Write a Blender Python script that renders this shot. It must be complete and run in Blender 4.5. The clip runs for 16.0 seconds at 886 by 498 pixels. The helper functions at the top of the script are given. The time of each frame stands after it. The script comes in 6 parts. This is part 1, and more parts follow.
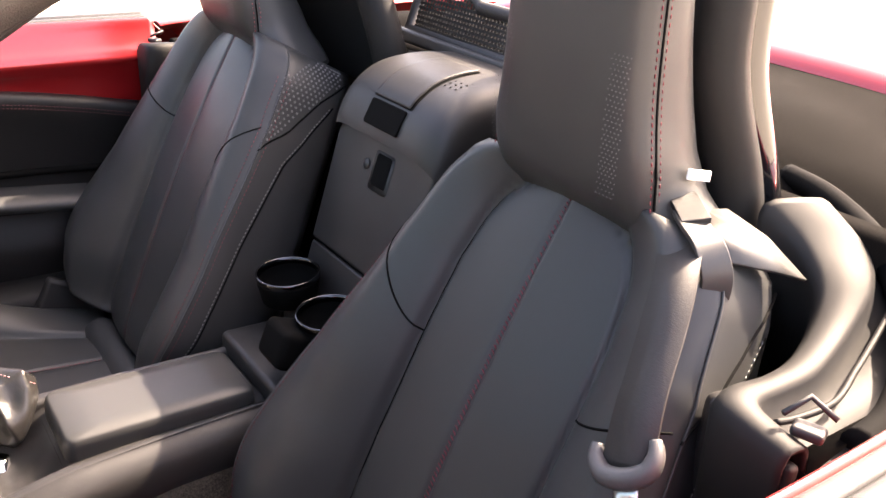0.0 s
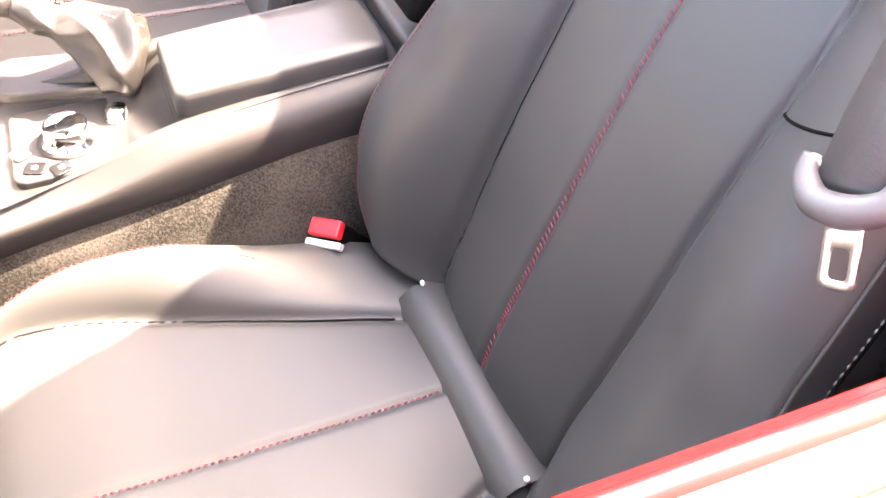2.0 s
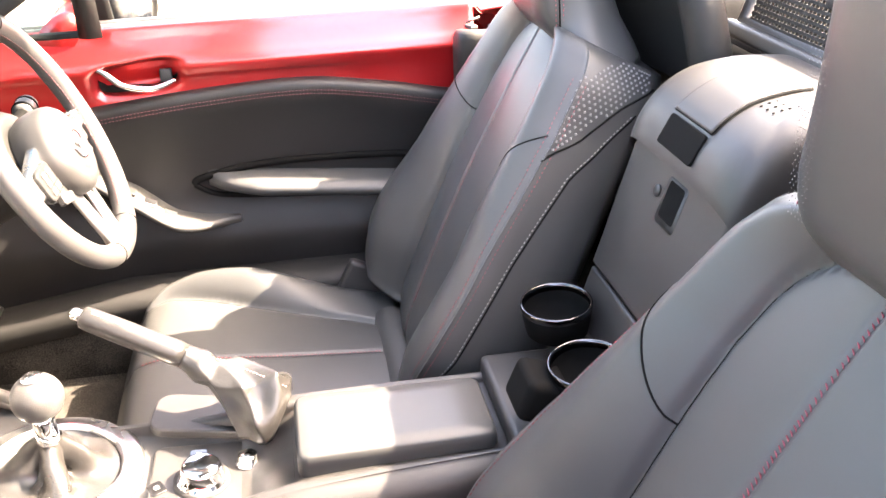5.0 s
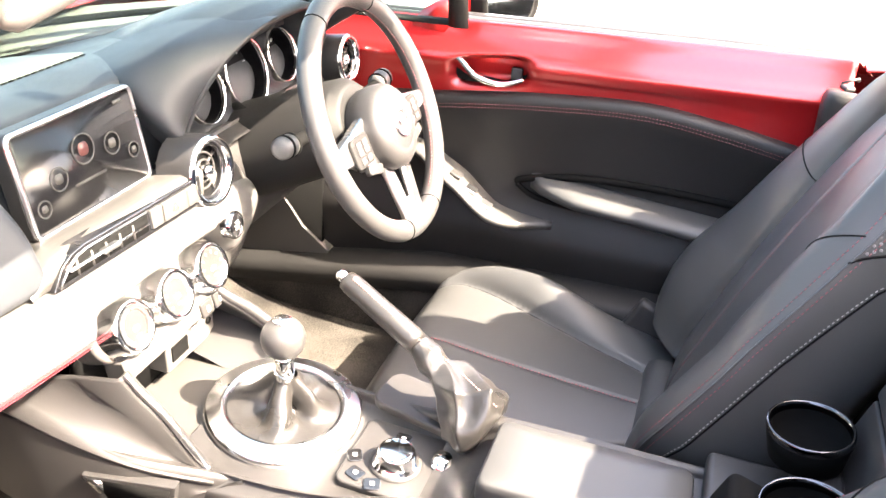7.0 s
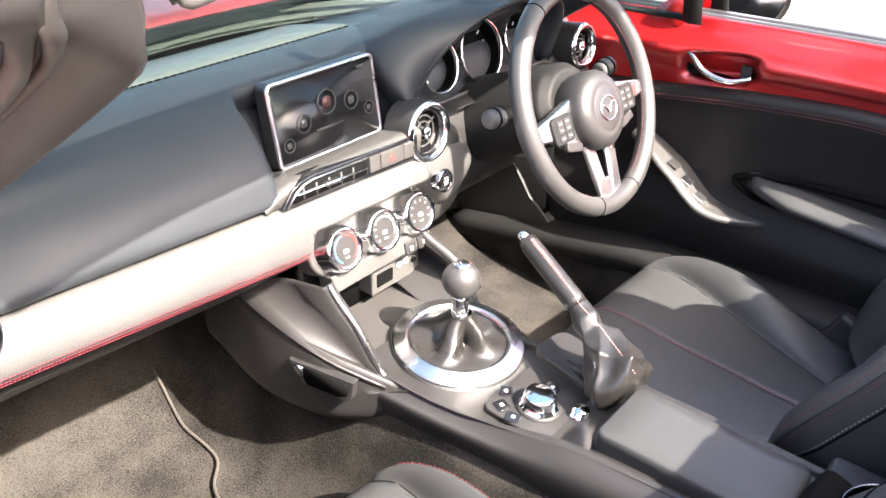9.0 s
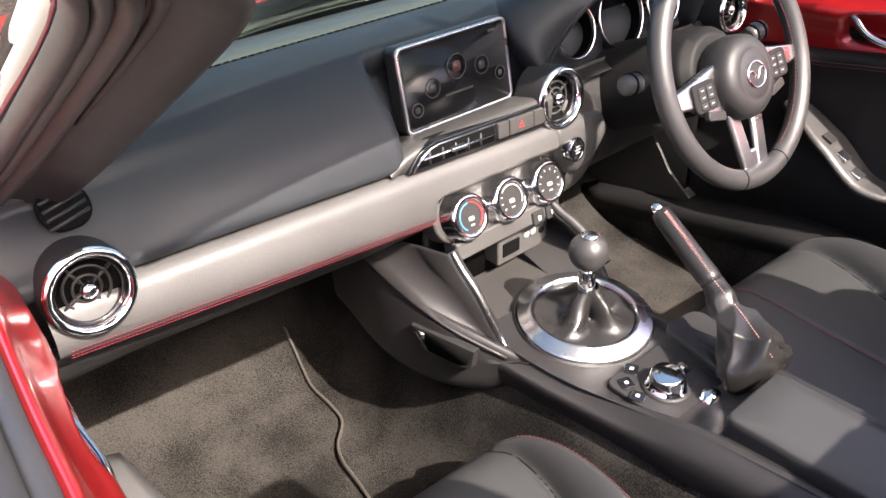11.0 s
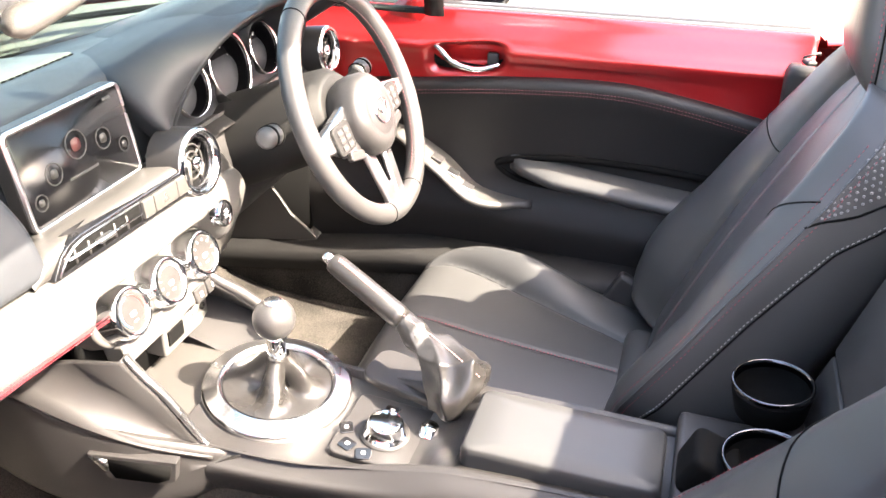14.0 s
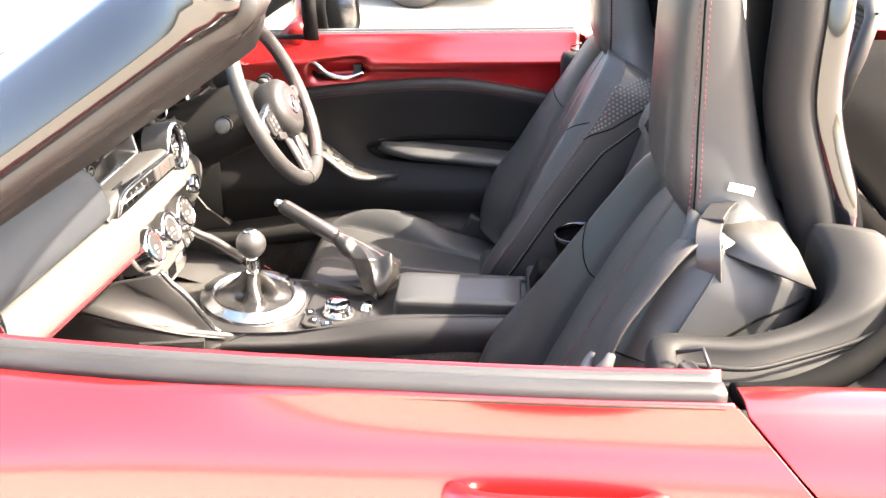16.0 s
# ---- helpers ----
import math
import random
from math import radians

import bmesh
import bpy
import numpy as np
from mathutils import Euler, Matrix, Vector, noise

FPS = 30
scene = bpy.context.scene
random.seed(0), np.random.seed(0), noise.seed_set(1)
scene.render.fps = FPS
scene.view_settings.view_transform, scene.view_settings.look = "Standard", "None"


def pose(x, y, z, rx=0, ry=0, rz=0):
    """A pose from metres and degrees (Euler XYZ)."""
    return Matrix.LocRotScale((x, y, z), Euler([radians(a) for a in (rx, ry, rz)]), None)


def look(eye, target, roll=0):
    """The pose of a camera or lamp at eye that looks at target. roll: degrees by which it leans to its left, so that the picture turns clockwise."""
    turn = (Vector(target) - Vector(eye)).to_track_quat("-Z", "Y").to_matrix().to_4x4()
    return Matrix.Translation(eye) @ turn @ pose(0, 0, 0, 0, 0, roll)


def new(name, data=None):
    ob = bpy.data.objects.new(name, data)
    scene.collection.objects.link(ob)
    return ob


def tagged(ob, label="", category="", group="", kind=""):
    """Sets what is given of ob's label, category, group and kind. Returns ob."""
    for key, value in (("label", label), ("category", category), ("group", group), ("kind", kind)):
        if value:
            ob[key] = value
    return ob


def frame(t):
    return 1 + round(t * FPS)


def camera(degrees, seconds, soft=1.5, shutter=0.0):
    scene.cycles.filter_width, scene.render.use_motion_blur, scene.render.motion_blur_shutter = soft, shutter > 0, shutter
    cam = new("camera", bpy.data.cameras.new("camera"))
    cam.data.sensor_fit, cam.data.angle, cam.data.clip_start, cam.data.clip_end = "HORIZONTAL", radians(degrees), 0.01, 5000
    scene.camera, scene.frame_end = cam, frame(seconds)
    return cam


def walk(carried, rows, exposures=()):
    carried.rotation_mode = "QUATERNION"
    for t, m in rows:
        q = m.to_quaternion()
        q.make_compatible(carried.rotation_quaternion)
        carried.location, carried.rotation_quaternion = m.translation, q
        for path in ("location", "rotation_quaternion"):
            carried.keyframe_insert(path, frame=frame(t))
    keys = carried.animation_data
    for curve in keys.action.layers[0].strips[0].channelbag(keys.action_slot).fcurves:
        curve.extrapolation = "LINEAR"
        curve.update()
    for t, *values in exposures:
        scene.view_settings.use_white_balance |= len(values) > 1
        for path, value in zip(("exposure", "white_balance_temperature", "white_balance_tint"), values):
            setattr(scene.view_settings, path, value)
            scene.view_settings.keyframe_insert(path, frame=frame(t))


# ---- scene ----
cam = camera(55.1, 16.0)
PATH = [
    (0, (-0.871, 0.164, 1.113), (0.577, -0.952, 0.301), 5.3),
    (0.5, (-0.789, 0.081, 1.12), (0.531, -1.064, 0.146), 7.7),
    (1, (-0.748, 0.059, 1.102), (0.472, -0.988, -0.087), 9.1),
    (1.5, (-0.73, 0.08, 1.077), (0.406, -0.784, -0.324), 9.6),
    (2, (-0.759, 0.035, 1.014), (0.491, -0.483, -0.458), -0.5),
    (2.5, (-0.773, 0.048, 1.012), (0.537, -0.36, -0.442), -4.9),
    (3, (-0.799, 0.045, 1.023), (0.63, -0.396, -0.306), -5.3),
    (3.5, (-0.816, 0.09, 1.111), (0.67, -0.478, -0.101), -0.6),
    (3.7, (-0.84, 0.073, 1.124), (0.712, -0.46, -0.019), -0.8),
    (5.8, (-0.724, -0.066, 1.139), (1.074, -0.182, 0.271), 4.0),
    (6, (-0.749, -0.099, 1.149), (1.046, -0.064, 0.267), 3.9),
    (6.5, (-0.758, -0.13, 1.158), (0.991, 0.202, 0.246), 3.8),
    (7, (-0.706, -0.127, 1.156), (0.973, 0.384, 0.198), 3.8),
    (7.5, (-0.71, -0.184, 1.165), (0.86, 0.54, 0.16), 2.7),
    (8, (-0.733, -0.254, 1.183), (0.742, 0.633, 0.164), 2.2),
    (8.5, (-0.756, -0.307, 1.179), (0.672, 0.69, 0.196), 2.0),
    (9, (-0.756, -0.307, 1.202), (0.589, 0.77, 0.186), 1.6),
    (9.5, (-0.758, -0.284, 1.204), (0.487, 0.88, 0.158), 1.2),
    (9.7, (-0.743, -0.294, 1.199), (0.43, 0.935, 0.144), 0.2),
    (11.8, (-0.733, -0.313, 1.178), (0.361, 0.987, 0.122), -2.4),
    (12, (-0.737, -0.306, 1.179), (0.438, 0.943, 0.149), -1.9),
    (12.5, (-0.758, -0.291, 1.189), (0.584, 0.84, 0.23), -1.2),
    (13, (-0.772, -0.27, 1.19), (0.686, 0.753, 0.279), -0.8),
    (13.5, (-0.763, -0.223, 1.184), (0.809, 0.593, 0.255), 0.5),
    (14, (-0.747, -0.156, 1.172), (0.924, 0.334, 0.188), 2.1),
    (14.5, (-0.758, -0.142, 1.163), (0.939, 0.11, 0.135), 1.9),
    (15, (-0.885, -0.178, 1.189), (0.829, 0.02, 0.178), 0.7),
    (15.5, (-1.059, -0.165, 1.209), (0.694, 0.011, 0.262), 0.3),
    (16, (-1.315, -0.129, 1.236), (0.479, -0.036, 0.359), 0.8),
]
walk(cam, [(t, look(eye, target, roll)) for t, eye, target, roll in PATH],
     [(0, 3.44, 8400, 20), (1, 3.84, 8628, 20), (1.5, 5.04, 8842, 20), (2.0, 5.64, 9057, 22), (2.5, 5.94, 9271, 22), (3.0, 5.94, 9085, 20), (3.5, 5.64, 8900, 18), (5.8, 5.04, 8178, 14), (6.5, 4.84, 7900, 13), (7, 4.74, 7750, 12), (7.5, 4.34, 7466, 12), (8, 3.94, 7183, 12), (9, 3.54, 6800, 12), (9.7, 2.54, 6800, 14), (12, 2.39, 6800, 16), (13, 3.04, 6950, 14), (13.5, 3.44, 7200, 12), (14, 4.39, 7500, 12), (14.5, 5.14, 7800, 12), (15.0, 5.34, 7900, 12), (15.5, 4.84, 7800, 12), (16.0, 3.84, 7600, 11)])

# ---- light ----
world = bpy.data.worlds.new("sky")
scene.world = world
world.use_nodes = True
wn, wl = world.node_tree.nodes, world.node_tree.links
sky = wn.new("ShaderNodeTexSky")
sky.sky_type, sky.sun_disc = "NISHITA", False
SUN_FROM = Vector((0.03, -0.96, 1.0)).normalized()
sky.sun_elevation = math.asin(SUN_FROM.z)
sky.sun_rotation = math.atan2(SUN_FROM.x, SUN_FROM.y)
sky.air_density, sky.dust_density = 0.8, 4.0
wl.new(sky.outputs[0], wn["Background"].inputs[0])
wn["Background"].inputs[1].default_value = 0.15
sun = new("sun", bpy.data.lights.new("sun", "SUN"))
sun.data.energy, sun.data.angle, sun.data.color = 3.5, radians(0.6), (1.0, 0.945, 0.865)
sun.matrix_world = look(SUN_FROM * 10, (0, 0, 0))


# ---- materials ----
def material(name, color, rough=0.5, metal=0.0, bump=0.0, scale=400.0, vary=0.12, coat=0.0, wear=0.0, spec=0.5, coat_rough=0.03, coat_ior=1.5, contrast=1.0,
             sheen=0.0, stretch=(1, 1, 1), kind="noise"):
    """A surface with fine relief, and colour and gloss that vary at two scales."""
    m = bpy.data.materials.new(name)
    m.use_nodes = True
    n, l = m.node_tree.nodes, m.node_tree.links
    b = n["Principled BSDF"]
    b.inputs["Metallic"].default_value = metal
    b.inputs["Coat Weight"].default_value = coat
    b.inputs["Coat Roughness"].default_value = coat_rough
    b.inputs["Coat IOR"].default_value = coat_ior
    b.inputs["Specular IOR Level"].default_value = spec
    b.inputs["Sheen Weight"].default_value = sheen
    tc = n.new("ShaderNodeTexCoord")
    mp = n.new("ShaderNodeMapping")
    mp.inputs["Scale"].default_value = stretch
    l.new(tc.outputs["Object"], mp.inputs["Vector"])
    big = n.new("ShaderNodeTexNoise")
    big.inputs["Scale"].default_value, big.inputs["Detail"].default_value = 9.0, 5.0
    l.new(mp.outputs[0], big.inputs["Vector"])
    if kind == "cells":
        fine = n.new("ShaderNodeTexVoronoi")
        fine.feature = "F1"
        fine.inputs["Scale"].default_value = scale
        fine_out = fine.outputs["Distance"]
    else:
        fine = n.new("ShaderNodeTexNoise")
        fine.inputs["Scale"].default_value, fine.inputs["Detail"].default_value = scale, 3.0
        fine_out = fine.outputs["Fac"]
    l.new(mp.outputs[0], fine.inputs["Vector"])
    add = n.new("ShaderNodeMath")
    add.operation = "ADD"
    l.new(big.outputs["Fac"], add.inputs[0])
    l.new(fine_out, add.inputs[1])
    ramp = n.new("ShaderNodeMapRange")
    ramp.inputs["From Min"].default_value, ramp.inputs["From Max"].default_value = 1.0 - 0.4 / contrast, 1.0 + 0.4 / contrast
    ramp.inputs["To Min"].default_value, ramp.inputs["To Max"].default_value = 1.0 - vary, 1.0 + vary
    l.new(add.outputs[0], ramp.inputs["Value"])
    mul = n.new("ShaderNodeVectorMath")
    mul.operation = "SCALE"
    mul.inputs[0].default_value = color
    l.new(ramp.outputs[0], mul.inputs["Scale"])
    l.new(mul.outputs[0], b.inputs["Base Color"])
    rr = n.new("ShaderNodeMapRange")
    rr.inputs["From Min"].default_value, rr.inputs["From Max"].default_value = 0.3, 0.7
    rr.inputs["To Min"].default_value = max(0.02, rough - 0.05 - wear)
    rr.inputs["To Max"].default_value = min(1.0, rough + 0.05 + wear)
    l.new(big.outputs["Fac"], rr.inputs["Value"])
    l.new(rr.outputs[0], b.inputs["Roughness"])
    if bump:
        bp = n.new("ShaderNodeBump")
        bp.inputs["Strength"].default_value, bp.inputs["Distance"].default_value = bump, 0.0006
        l.new(fine_out, bp.inputs["Height"])
        l.new(bp.outputs[0], b.inputs["Normal"])
    return m


def glass(name, tint=(0.88, 0.93, 0.90)):
    """Clear pane: gloss by Fresnel over a slightly tinted see-through."""
    m = bpy.data.materials.new(name)
    m.use_nodes = True
    n, l = m.node_tree.nodes, m.node_tree.links
    n.remove(n["Principled BSDF"])
    mix, tr, gl, fr = n.new("ShaderNodeMixShader"), n.new("ShaderNodeBsdfTransparent"), n.new("ShaderNodeBsdfGlossy"), n.new("ShaderNodeLayerWeight")
    tr.inputs[0].default_value = (*tint, 1)
    gl.inputs["Roughness"].default_value = 0.02
    power, ramp = n.new("ShaderNodeMath"), n.new("ShaderNodeMapRange")
    power.operation = "POWER"
    power.inputs[1].default_value = 5.0
    ramp.inputs["To Min"].default_value, ramp.inputs["To Max"].default_value = 0.04, 1.0
    l.new(fr.outputs["Facing"], power.inputs[0])
    l.new(power.outputs[0], ramp.inputs["Value"])
    l.new(ramp.outputs[0], mix.inputs[0])
    l.new(tr.outputs[0], mix.inputs[1])
    l.new(gl.outputs[0], mix.inputs[2])
    l.new(mix.outputs[0], n["Material Output"].inputs[0])
    return m


def glowing(name, color, strength):
    m = bpy.data.materials.new(name)
    m.use_nodes = True
    b = m.node_tree.nodes["Principled BSDF"]
    b.inputs["Base Color"].default_value = (*color, 1)
    b.inputs["Emission Color"].default_value = (*color, 1)
    b.inputs["Emission Strength"].default_value = strength
    return m


LEATHER = material("black leather", (0.0325, 0.0330, 0.0332), 0.42, spec=0.32, bump=0.16, scale=1500, vary=0.08, wear=0.03)
LEATHER_SIDE = material("grained leatherette", (0.030, 0.029, 0.029), 0.42, bump=0.25, scale=900, kind="cells")
PERF_FINE = material("fine perforation", (0.075, 0.074, 0.073), 0.5)
# paler than the leather, painting the sun on the shoulder dots
PERF_SUNLIT = material("sunlit perforation", (0.13, 0.127, 0.125), 0.5)
PAD = material("soft dash skin", (0.0175, 0.0195, 0.0225), 0.48, spec=0.28, bump=0.3, scale=1200, wear=0.05)
BAND = material("stitched dash leather", (0.070, 0.068, 0.066), 0.44, bump=0.4, scale=800, kind="cells", wear=0.05)
PLASTIC = material("moulded black plastic", (0.019, 0.018, 0.018), 0.47, spec=0.38, bump=0.35, scale=1500, wear=0.05)
BAND_END = material("grey dash plastic", (0.060, 0.058, 0.056), 0.40, bump=0.3, scale=1500, wear=0.05)
PLASTIC_GREY = material("grey black plastic", (0.040, 0.038, 0.036), 0.42, bump=0.3, scale=1500, wear=0.06)
STRIP = material("grey green plastic", (0.075, 0.080, 0.070), 0.5, bump=0.3, scale=1500, wear=0.05)
# near black; also paints the shade inside wells, openings and the lid gap
DARK = material("black plastic and recess shade", (0.003, 0.003, 0.003), 0.85, bump=0.2, scale=900, spec=0.06)
GLOSS = material("piano black", (0.008, 0.008, 0.009), 0.08, coat=0.6, vary=0.05)
SCREEN = material("display glass", (0.006, 0.006, 0.007), 0.22, spec=0.25, vary=0.03)
SATIN = material("satin silver", (0.55, 0.55, 0.56), 0.28, metal=1.0, vary=0.05, wear=0.05)
CHROME = material("chrome", (0.82, 0.82, 0.83), 0.08, metal=1.0, vary=0.03)
DARK_CHROME = material("dark chrome", (0.30, 0.30, 0.31), 0.14, metal=1.0, vary=0.05)
CUP_RIM = material("smoked chrome", (0.085, 0.085, 0.09), 0.10, metal=1.0, vary=0.05)
STEEL = material("bright steel", (0.7, 0.7, 0.7), 0.3, metal=1.0, bump=0.1)
RED = material("metallic red paint", (0.40, 0.0120, 0.0140), 0.36, metal=0.55, coat=1.0, coat_ior=1.6, coat_rough=0.15, vary=0.06, scale=2500)
CARD = material("door card leather", (0.009, 0.0085, 0.0085), 0.46, spec=0.28, bump=0.35, scale=900, kind="cells")
CARPET = material("dark carpet", (0.0230, 0.0207, 0.0182), 0.95, bump=1.0, scale=420, vary=0.70, contrast=2.1, spec=0.15)
ROOFCLOTH = material("folded roof cloth", (0.0040, 0.0035, 0.0031), 0.95, bump=0.6, scale=1300, vary=0.3, spec=0.03)
BELT = material("woven belt", (0.024, 0.021, 0.020), 0.6, bump=0.35, scale=300, stretch=(1, 6, 1), vary=0.10, spec=0.4)
GAITER = material("soft gaiter leather", (0.015, 0.014, 0.0135), 0.38, bump=1.0, scale=110, vary=0.15, wear=0.08)
GAUGE = material("gauge dial", (0.0025, 0.0025, 0.003), 0.7, spec=0.04, vary=0.05)
SEAM_BEIGE = material("carpet edging", (0.042, 0.036, 0.030), 0.8, bump=0.5, scale=600)
TRIM = material("trim plastic", (0.010, 0.0098, 0.0097), 0.60, bump=0.3, scale=1500, spec=0.2)
RUBBER = material("black rubber", (0.02, 0.02, 0.021), 0.6, bump=0.3, scale=500)
THREAD = material("red thread", (0.15, 0.012, 0.022), 0.6, bump=0.3, scale=2000)
THREAD_DULL = material("dull red thread", (0.11, 0.028, 0.032), 0.7)
STALK = material("grey stalk plastic", (0.055, 0.054, 0.053), 0.4, bump=0.1)
THREAD_PINK = material("pale pink thread", (0.42, 0.20, 0.20), 0.7)
THREAD_GREY = material("grey thread", (0.22, 0.21, 0.21), 0.6, bump=0.3, scale=2000)
BUCKLE_RED = material("red buckle button", (0.6, 0.012, 0.02), 0.35, bump=0.1)
GREY_TONGUE = material("grey belt plastic", (0.066, 0.063, 0.063), 0.45, bump=0.2)
WHITE = material("white print", (0.75, 0.75, 0.74), 0.5)
GREYPRINT = material("grey print", (0.35, 0.35, 0.35), 0.5)
# body red darkened and dulled for the shade in the shut lines
RED_SHADE = material("shaded shut-line red", (0.10, 0.006, 0.007), 0.75, spec=0.1)
REDPRINT = material("red print", (0.5, 0.02, 0.02), 0.5)
BLUEPRINT = material("blue print", (0.05, 0.25, 0.5), 0.5)
GLASS = glass("clear glass", (0.66, 0.73, 0.71))
MIRROR = material("mirror silver", (0.85, 0.86, 0.86), 0.03, metal=1.0, vary=0.01)
CONCRETE = material("pale concrete", (0.44, 0.40, 0.34), 0.9, bump=0.8, scale=60, vary=0.15)
CARPAINT = material("dark car paint", (0.03, 0.032, 0.036), 0.25, metal=0.3, coat=1.0, vary=0.05)


# ---- building tools ----
def part(name, bm, mat, parent=None, label="", smooth=True, bevel=0.0):
    me = bpy.data.meshes.new(name)
    bmesh.ops.recalc_face_normals(bm, faces=bm.faces[:])
    for f in bm.faces:
        f.smooth = smooth
    bm.to_mesh(me)
    bm.free()
    me.materials.append(mat)
    ob = new(name, me)
    if parent is not None:
        ob.parent = parent
    if label:
        ob["label"] = label
    if bevel:
        mod = ob.modifiers.new("edges", "BEVEL")
        mod.width, mod.segments, mod.limit_method, mod.angle_limit = bevel, 3, "ANGLE", radians(35)
    if bevel or not smooth:
        mod = ob.modifiers.new("normals", "WEIGHTED_NORMAL")
        for p in me.polygons:
            p.use_smooth = True
        if not bevel:
            ob.modifiers.remove(mod)
            for p in me.polygons:
                p.use_smooth = smooth
    return ob


def thing(name, label, category, group="", kind=""):
    return tagged(new(name), label, category, group, kind)


def thick(ob, t, offset=-1.0):
    mod = ob.modifiers.new("thickness", "SOLIDIFY")
    mod.thickness, mod.offset = t, offset
    return ob


def curve(pts, n, closed=False):
    """n points of a smooth curve through pts."""
    P = [Vector(p) for p in pts]
    out, m = [], len(P)
    spans = m if closed else m - 1
    for i in range(n):
        u = i / (n if closed else n - 1) * spans
        k = min(int(u), spans - 1)
        f = u - k
        get = (lambda j: P[j % m]) if closed else (lambda j: P[max(0, min(m - 1, j))])
        a, b, c, d = get(k - 1), get(k), get(k + 1), get(k + 2)
        out.append(0.5 * (2 * b + (c - a) * f + (2 * a - 5 * b + 4 * c - d) * f * f + (3 * b - a - 3 * c + d) * f ** 3))
    return out


def value(table, x):
    """Smooth interpolation in rows of (x, value)."""
    xs = [r[0] for r in table]
    if x <= xs[0]:
        return table[0][1]
    if x >= xs[-1]:
        return table[-1][1]
    k = max(i for i in range(len(xs)) if xs[i] <= x)
    k = min(k, len(xs) - 2)
    f = (x - xs[k]) / (xs[k + 1] - xs[k])
    g = lambda j: table[max(0, min(len(table) - 1, j))][1]
    a, b, c, d = g(k - 1), g(k), g(k + 1), g(k + 2)
    return 0.5 * (2 * b + (c - a) * f + (2 * a - 5 * b + 4 * c - d) * f * f + (3 * b - a - 3 * c + d) * f ** 3)


def sheet(rows, close_u=False, close_v=False, bm=None, cap=False):
    """A skin over rows of points."""
    bm = bm or bmesh.new()
    V = [[bm.verts.new(p) for p in r] for r in rows]
    nu, nv = len(V), len(V[0])
    for i in range(nu if close_u else nu - 1):
        for j in range(nv if close_v else nv - 1):
            bm.faces.new((V[i][j], V[(i + 1) % nu][j], V[(i + 1) % nu][(j + 1) % nv], V[i][(j + 1) % nv]))
    if cap:
        bm.faces.new(V[0])
        bm.faces.new(V[-1][::-1])
    return bm


def lathe(profile, m=Matrix(), seg=40, bm=None, cap=True):
    """profile: (radius, height) along the local z."""
    rows = [[m @ Vector((r * math.cos(a), r * math.sin(a), h)) for a in (2 * math.pi * i / seg for i in range(seg))] for r, h in profile]
    return sheet(rows, close_v=True, bm=bm, cap=cap)


def tube(pts, r, seg=10, closed=False, bm=None, flat=1.0):
    """A round bar along pts; r may be a list."""
    P = [Vector(p) for p in pts]
    rows, up = [], None
    for i, p in enumerate(P):
        a, b = P[i - 1] if (i or closed) else p, P[(i + 1) % len(P)] if (i < len(P) - 1 or closed) else p
        d = (b - a).normalized()
        if up is None:
            up = d.orthogonal().normalized()
        up = (up - d * up.dot(d)).normalized()
        side = d.cross(up)
        rad = r[i] if isinstance(r, (list, tuple)) else r
        rows.append([p + (up * math.cos(t) * flat + side * math.sin(t)) * rad for t in (2 * math.pi * k / seg for k in range(seg))])
    return sheet(rows, close_u=closed, close_v=True, bm=bm, cap=not closed)


def box(size, m=Matrix(), bm=None):
    bm = bm or bmesh.new()
    bmesh.ops.create_cube(bm, size=1.0, matrix=m @ Matrix.Diagonal((*size, 1)))
    return bm


def slab(outline, lo, hi, m=Matrix(), bm=None):
    """outline in the local xy plane, raised from lo to hi."""
    bm = bm or bmesh.new()
    a = [bm.verts.new(m @ Vector((x, y, lo))) for x, y in outline]
    b = [bm.verts.new(m @ Vector((x, y, hi))) for x, y in outline]
    bm.faces.new(a[::-1])
    bm.faces.new(b)
    for i in range(len(a)):
        j = (i + 1) % len(a)
        bm.faces.new((a[i], a[j], b[j], b[i]))
    return bm


def rounded(w, h, r, n=6):
    """A rectangle with rounded corners."""
    out = []
    for cx, cy, a0 in ((w / 2 - r, h / 2 - r, 0), (-w / 2 + r, h / 2 - r, 90), (-w / 2 + r, -h / 2 + r, 180), (w / 2 - r, -h / 2 + r, 270)):
        for i in range(n + 1):
            a = radians(a0 + 90 * i / n)
            out.append((cx + r * math.cos(a), cy + r * math.sin(a)))
    return out


def stitches(pts, length=0.0065, r=0.0009, gap=0.45):
    """A row of short thread stitches along a line, just proud of it."""
    P = [Vector(p) for p in pts]
    bm = bmesh.new()
    d = [0.0]
    for a, b in zip(P, P[1:]):
        d.append(d[-1] + (b - a).length)

    def at(s):
        k = max(i for i in range(len(d)) if d[i] <= s)
        k = min(k, len(P) - 2)
        return P[k].lerp(P[k + 1], (s - d[k]) / max(d[k + 1] - d[k], 1e-9))
    s = 0.0
    while s + length * (1 - gap) < d[-1]:
        a, b = at(s), at(s + length * (1 - gap))
        tube([a, (a + b) / 2, b], [r * 0.6, r, r * 0.6], seg=5, bm=bm)
        s += length
    return bm


def axes(origin, normal, up=(0, 0, 1)):
    """A matrix whose z points along normal, whose y leans towards up."""
    z = Vector(normal).normalized()
    x = Vector(up).cross(z).normalized()
    y = z.cross(x)
    m = Matrix((x, y, z)).transposed().to_4x4()
    m.translation = Vector(origin)
    return m


# ---- ground and car shell ----
bm = bmesh.new()
bmesh.ops.create_grid(bm, x_segments=40, y_segments=40, size=300)
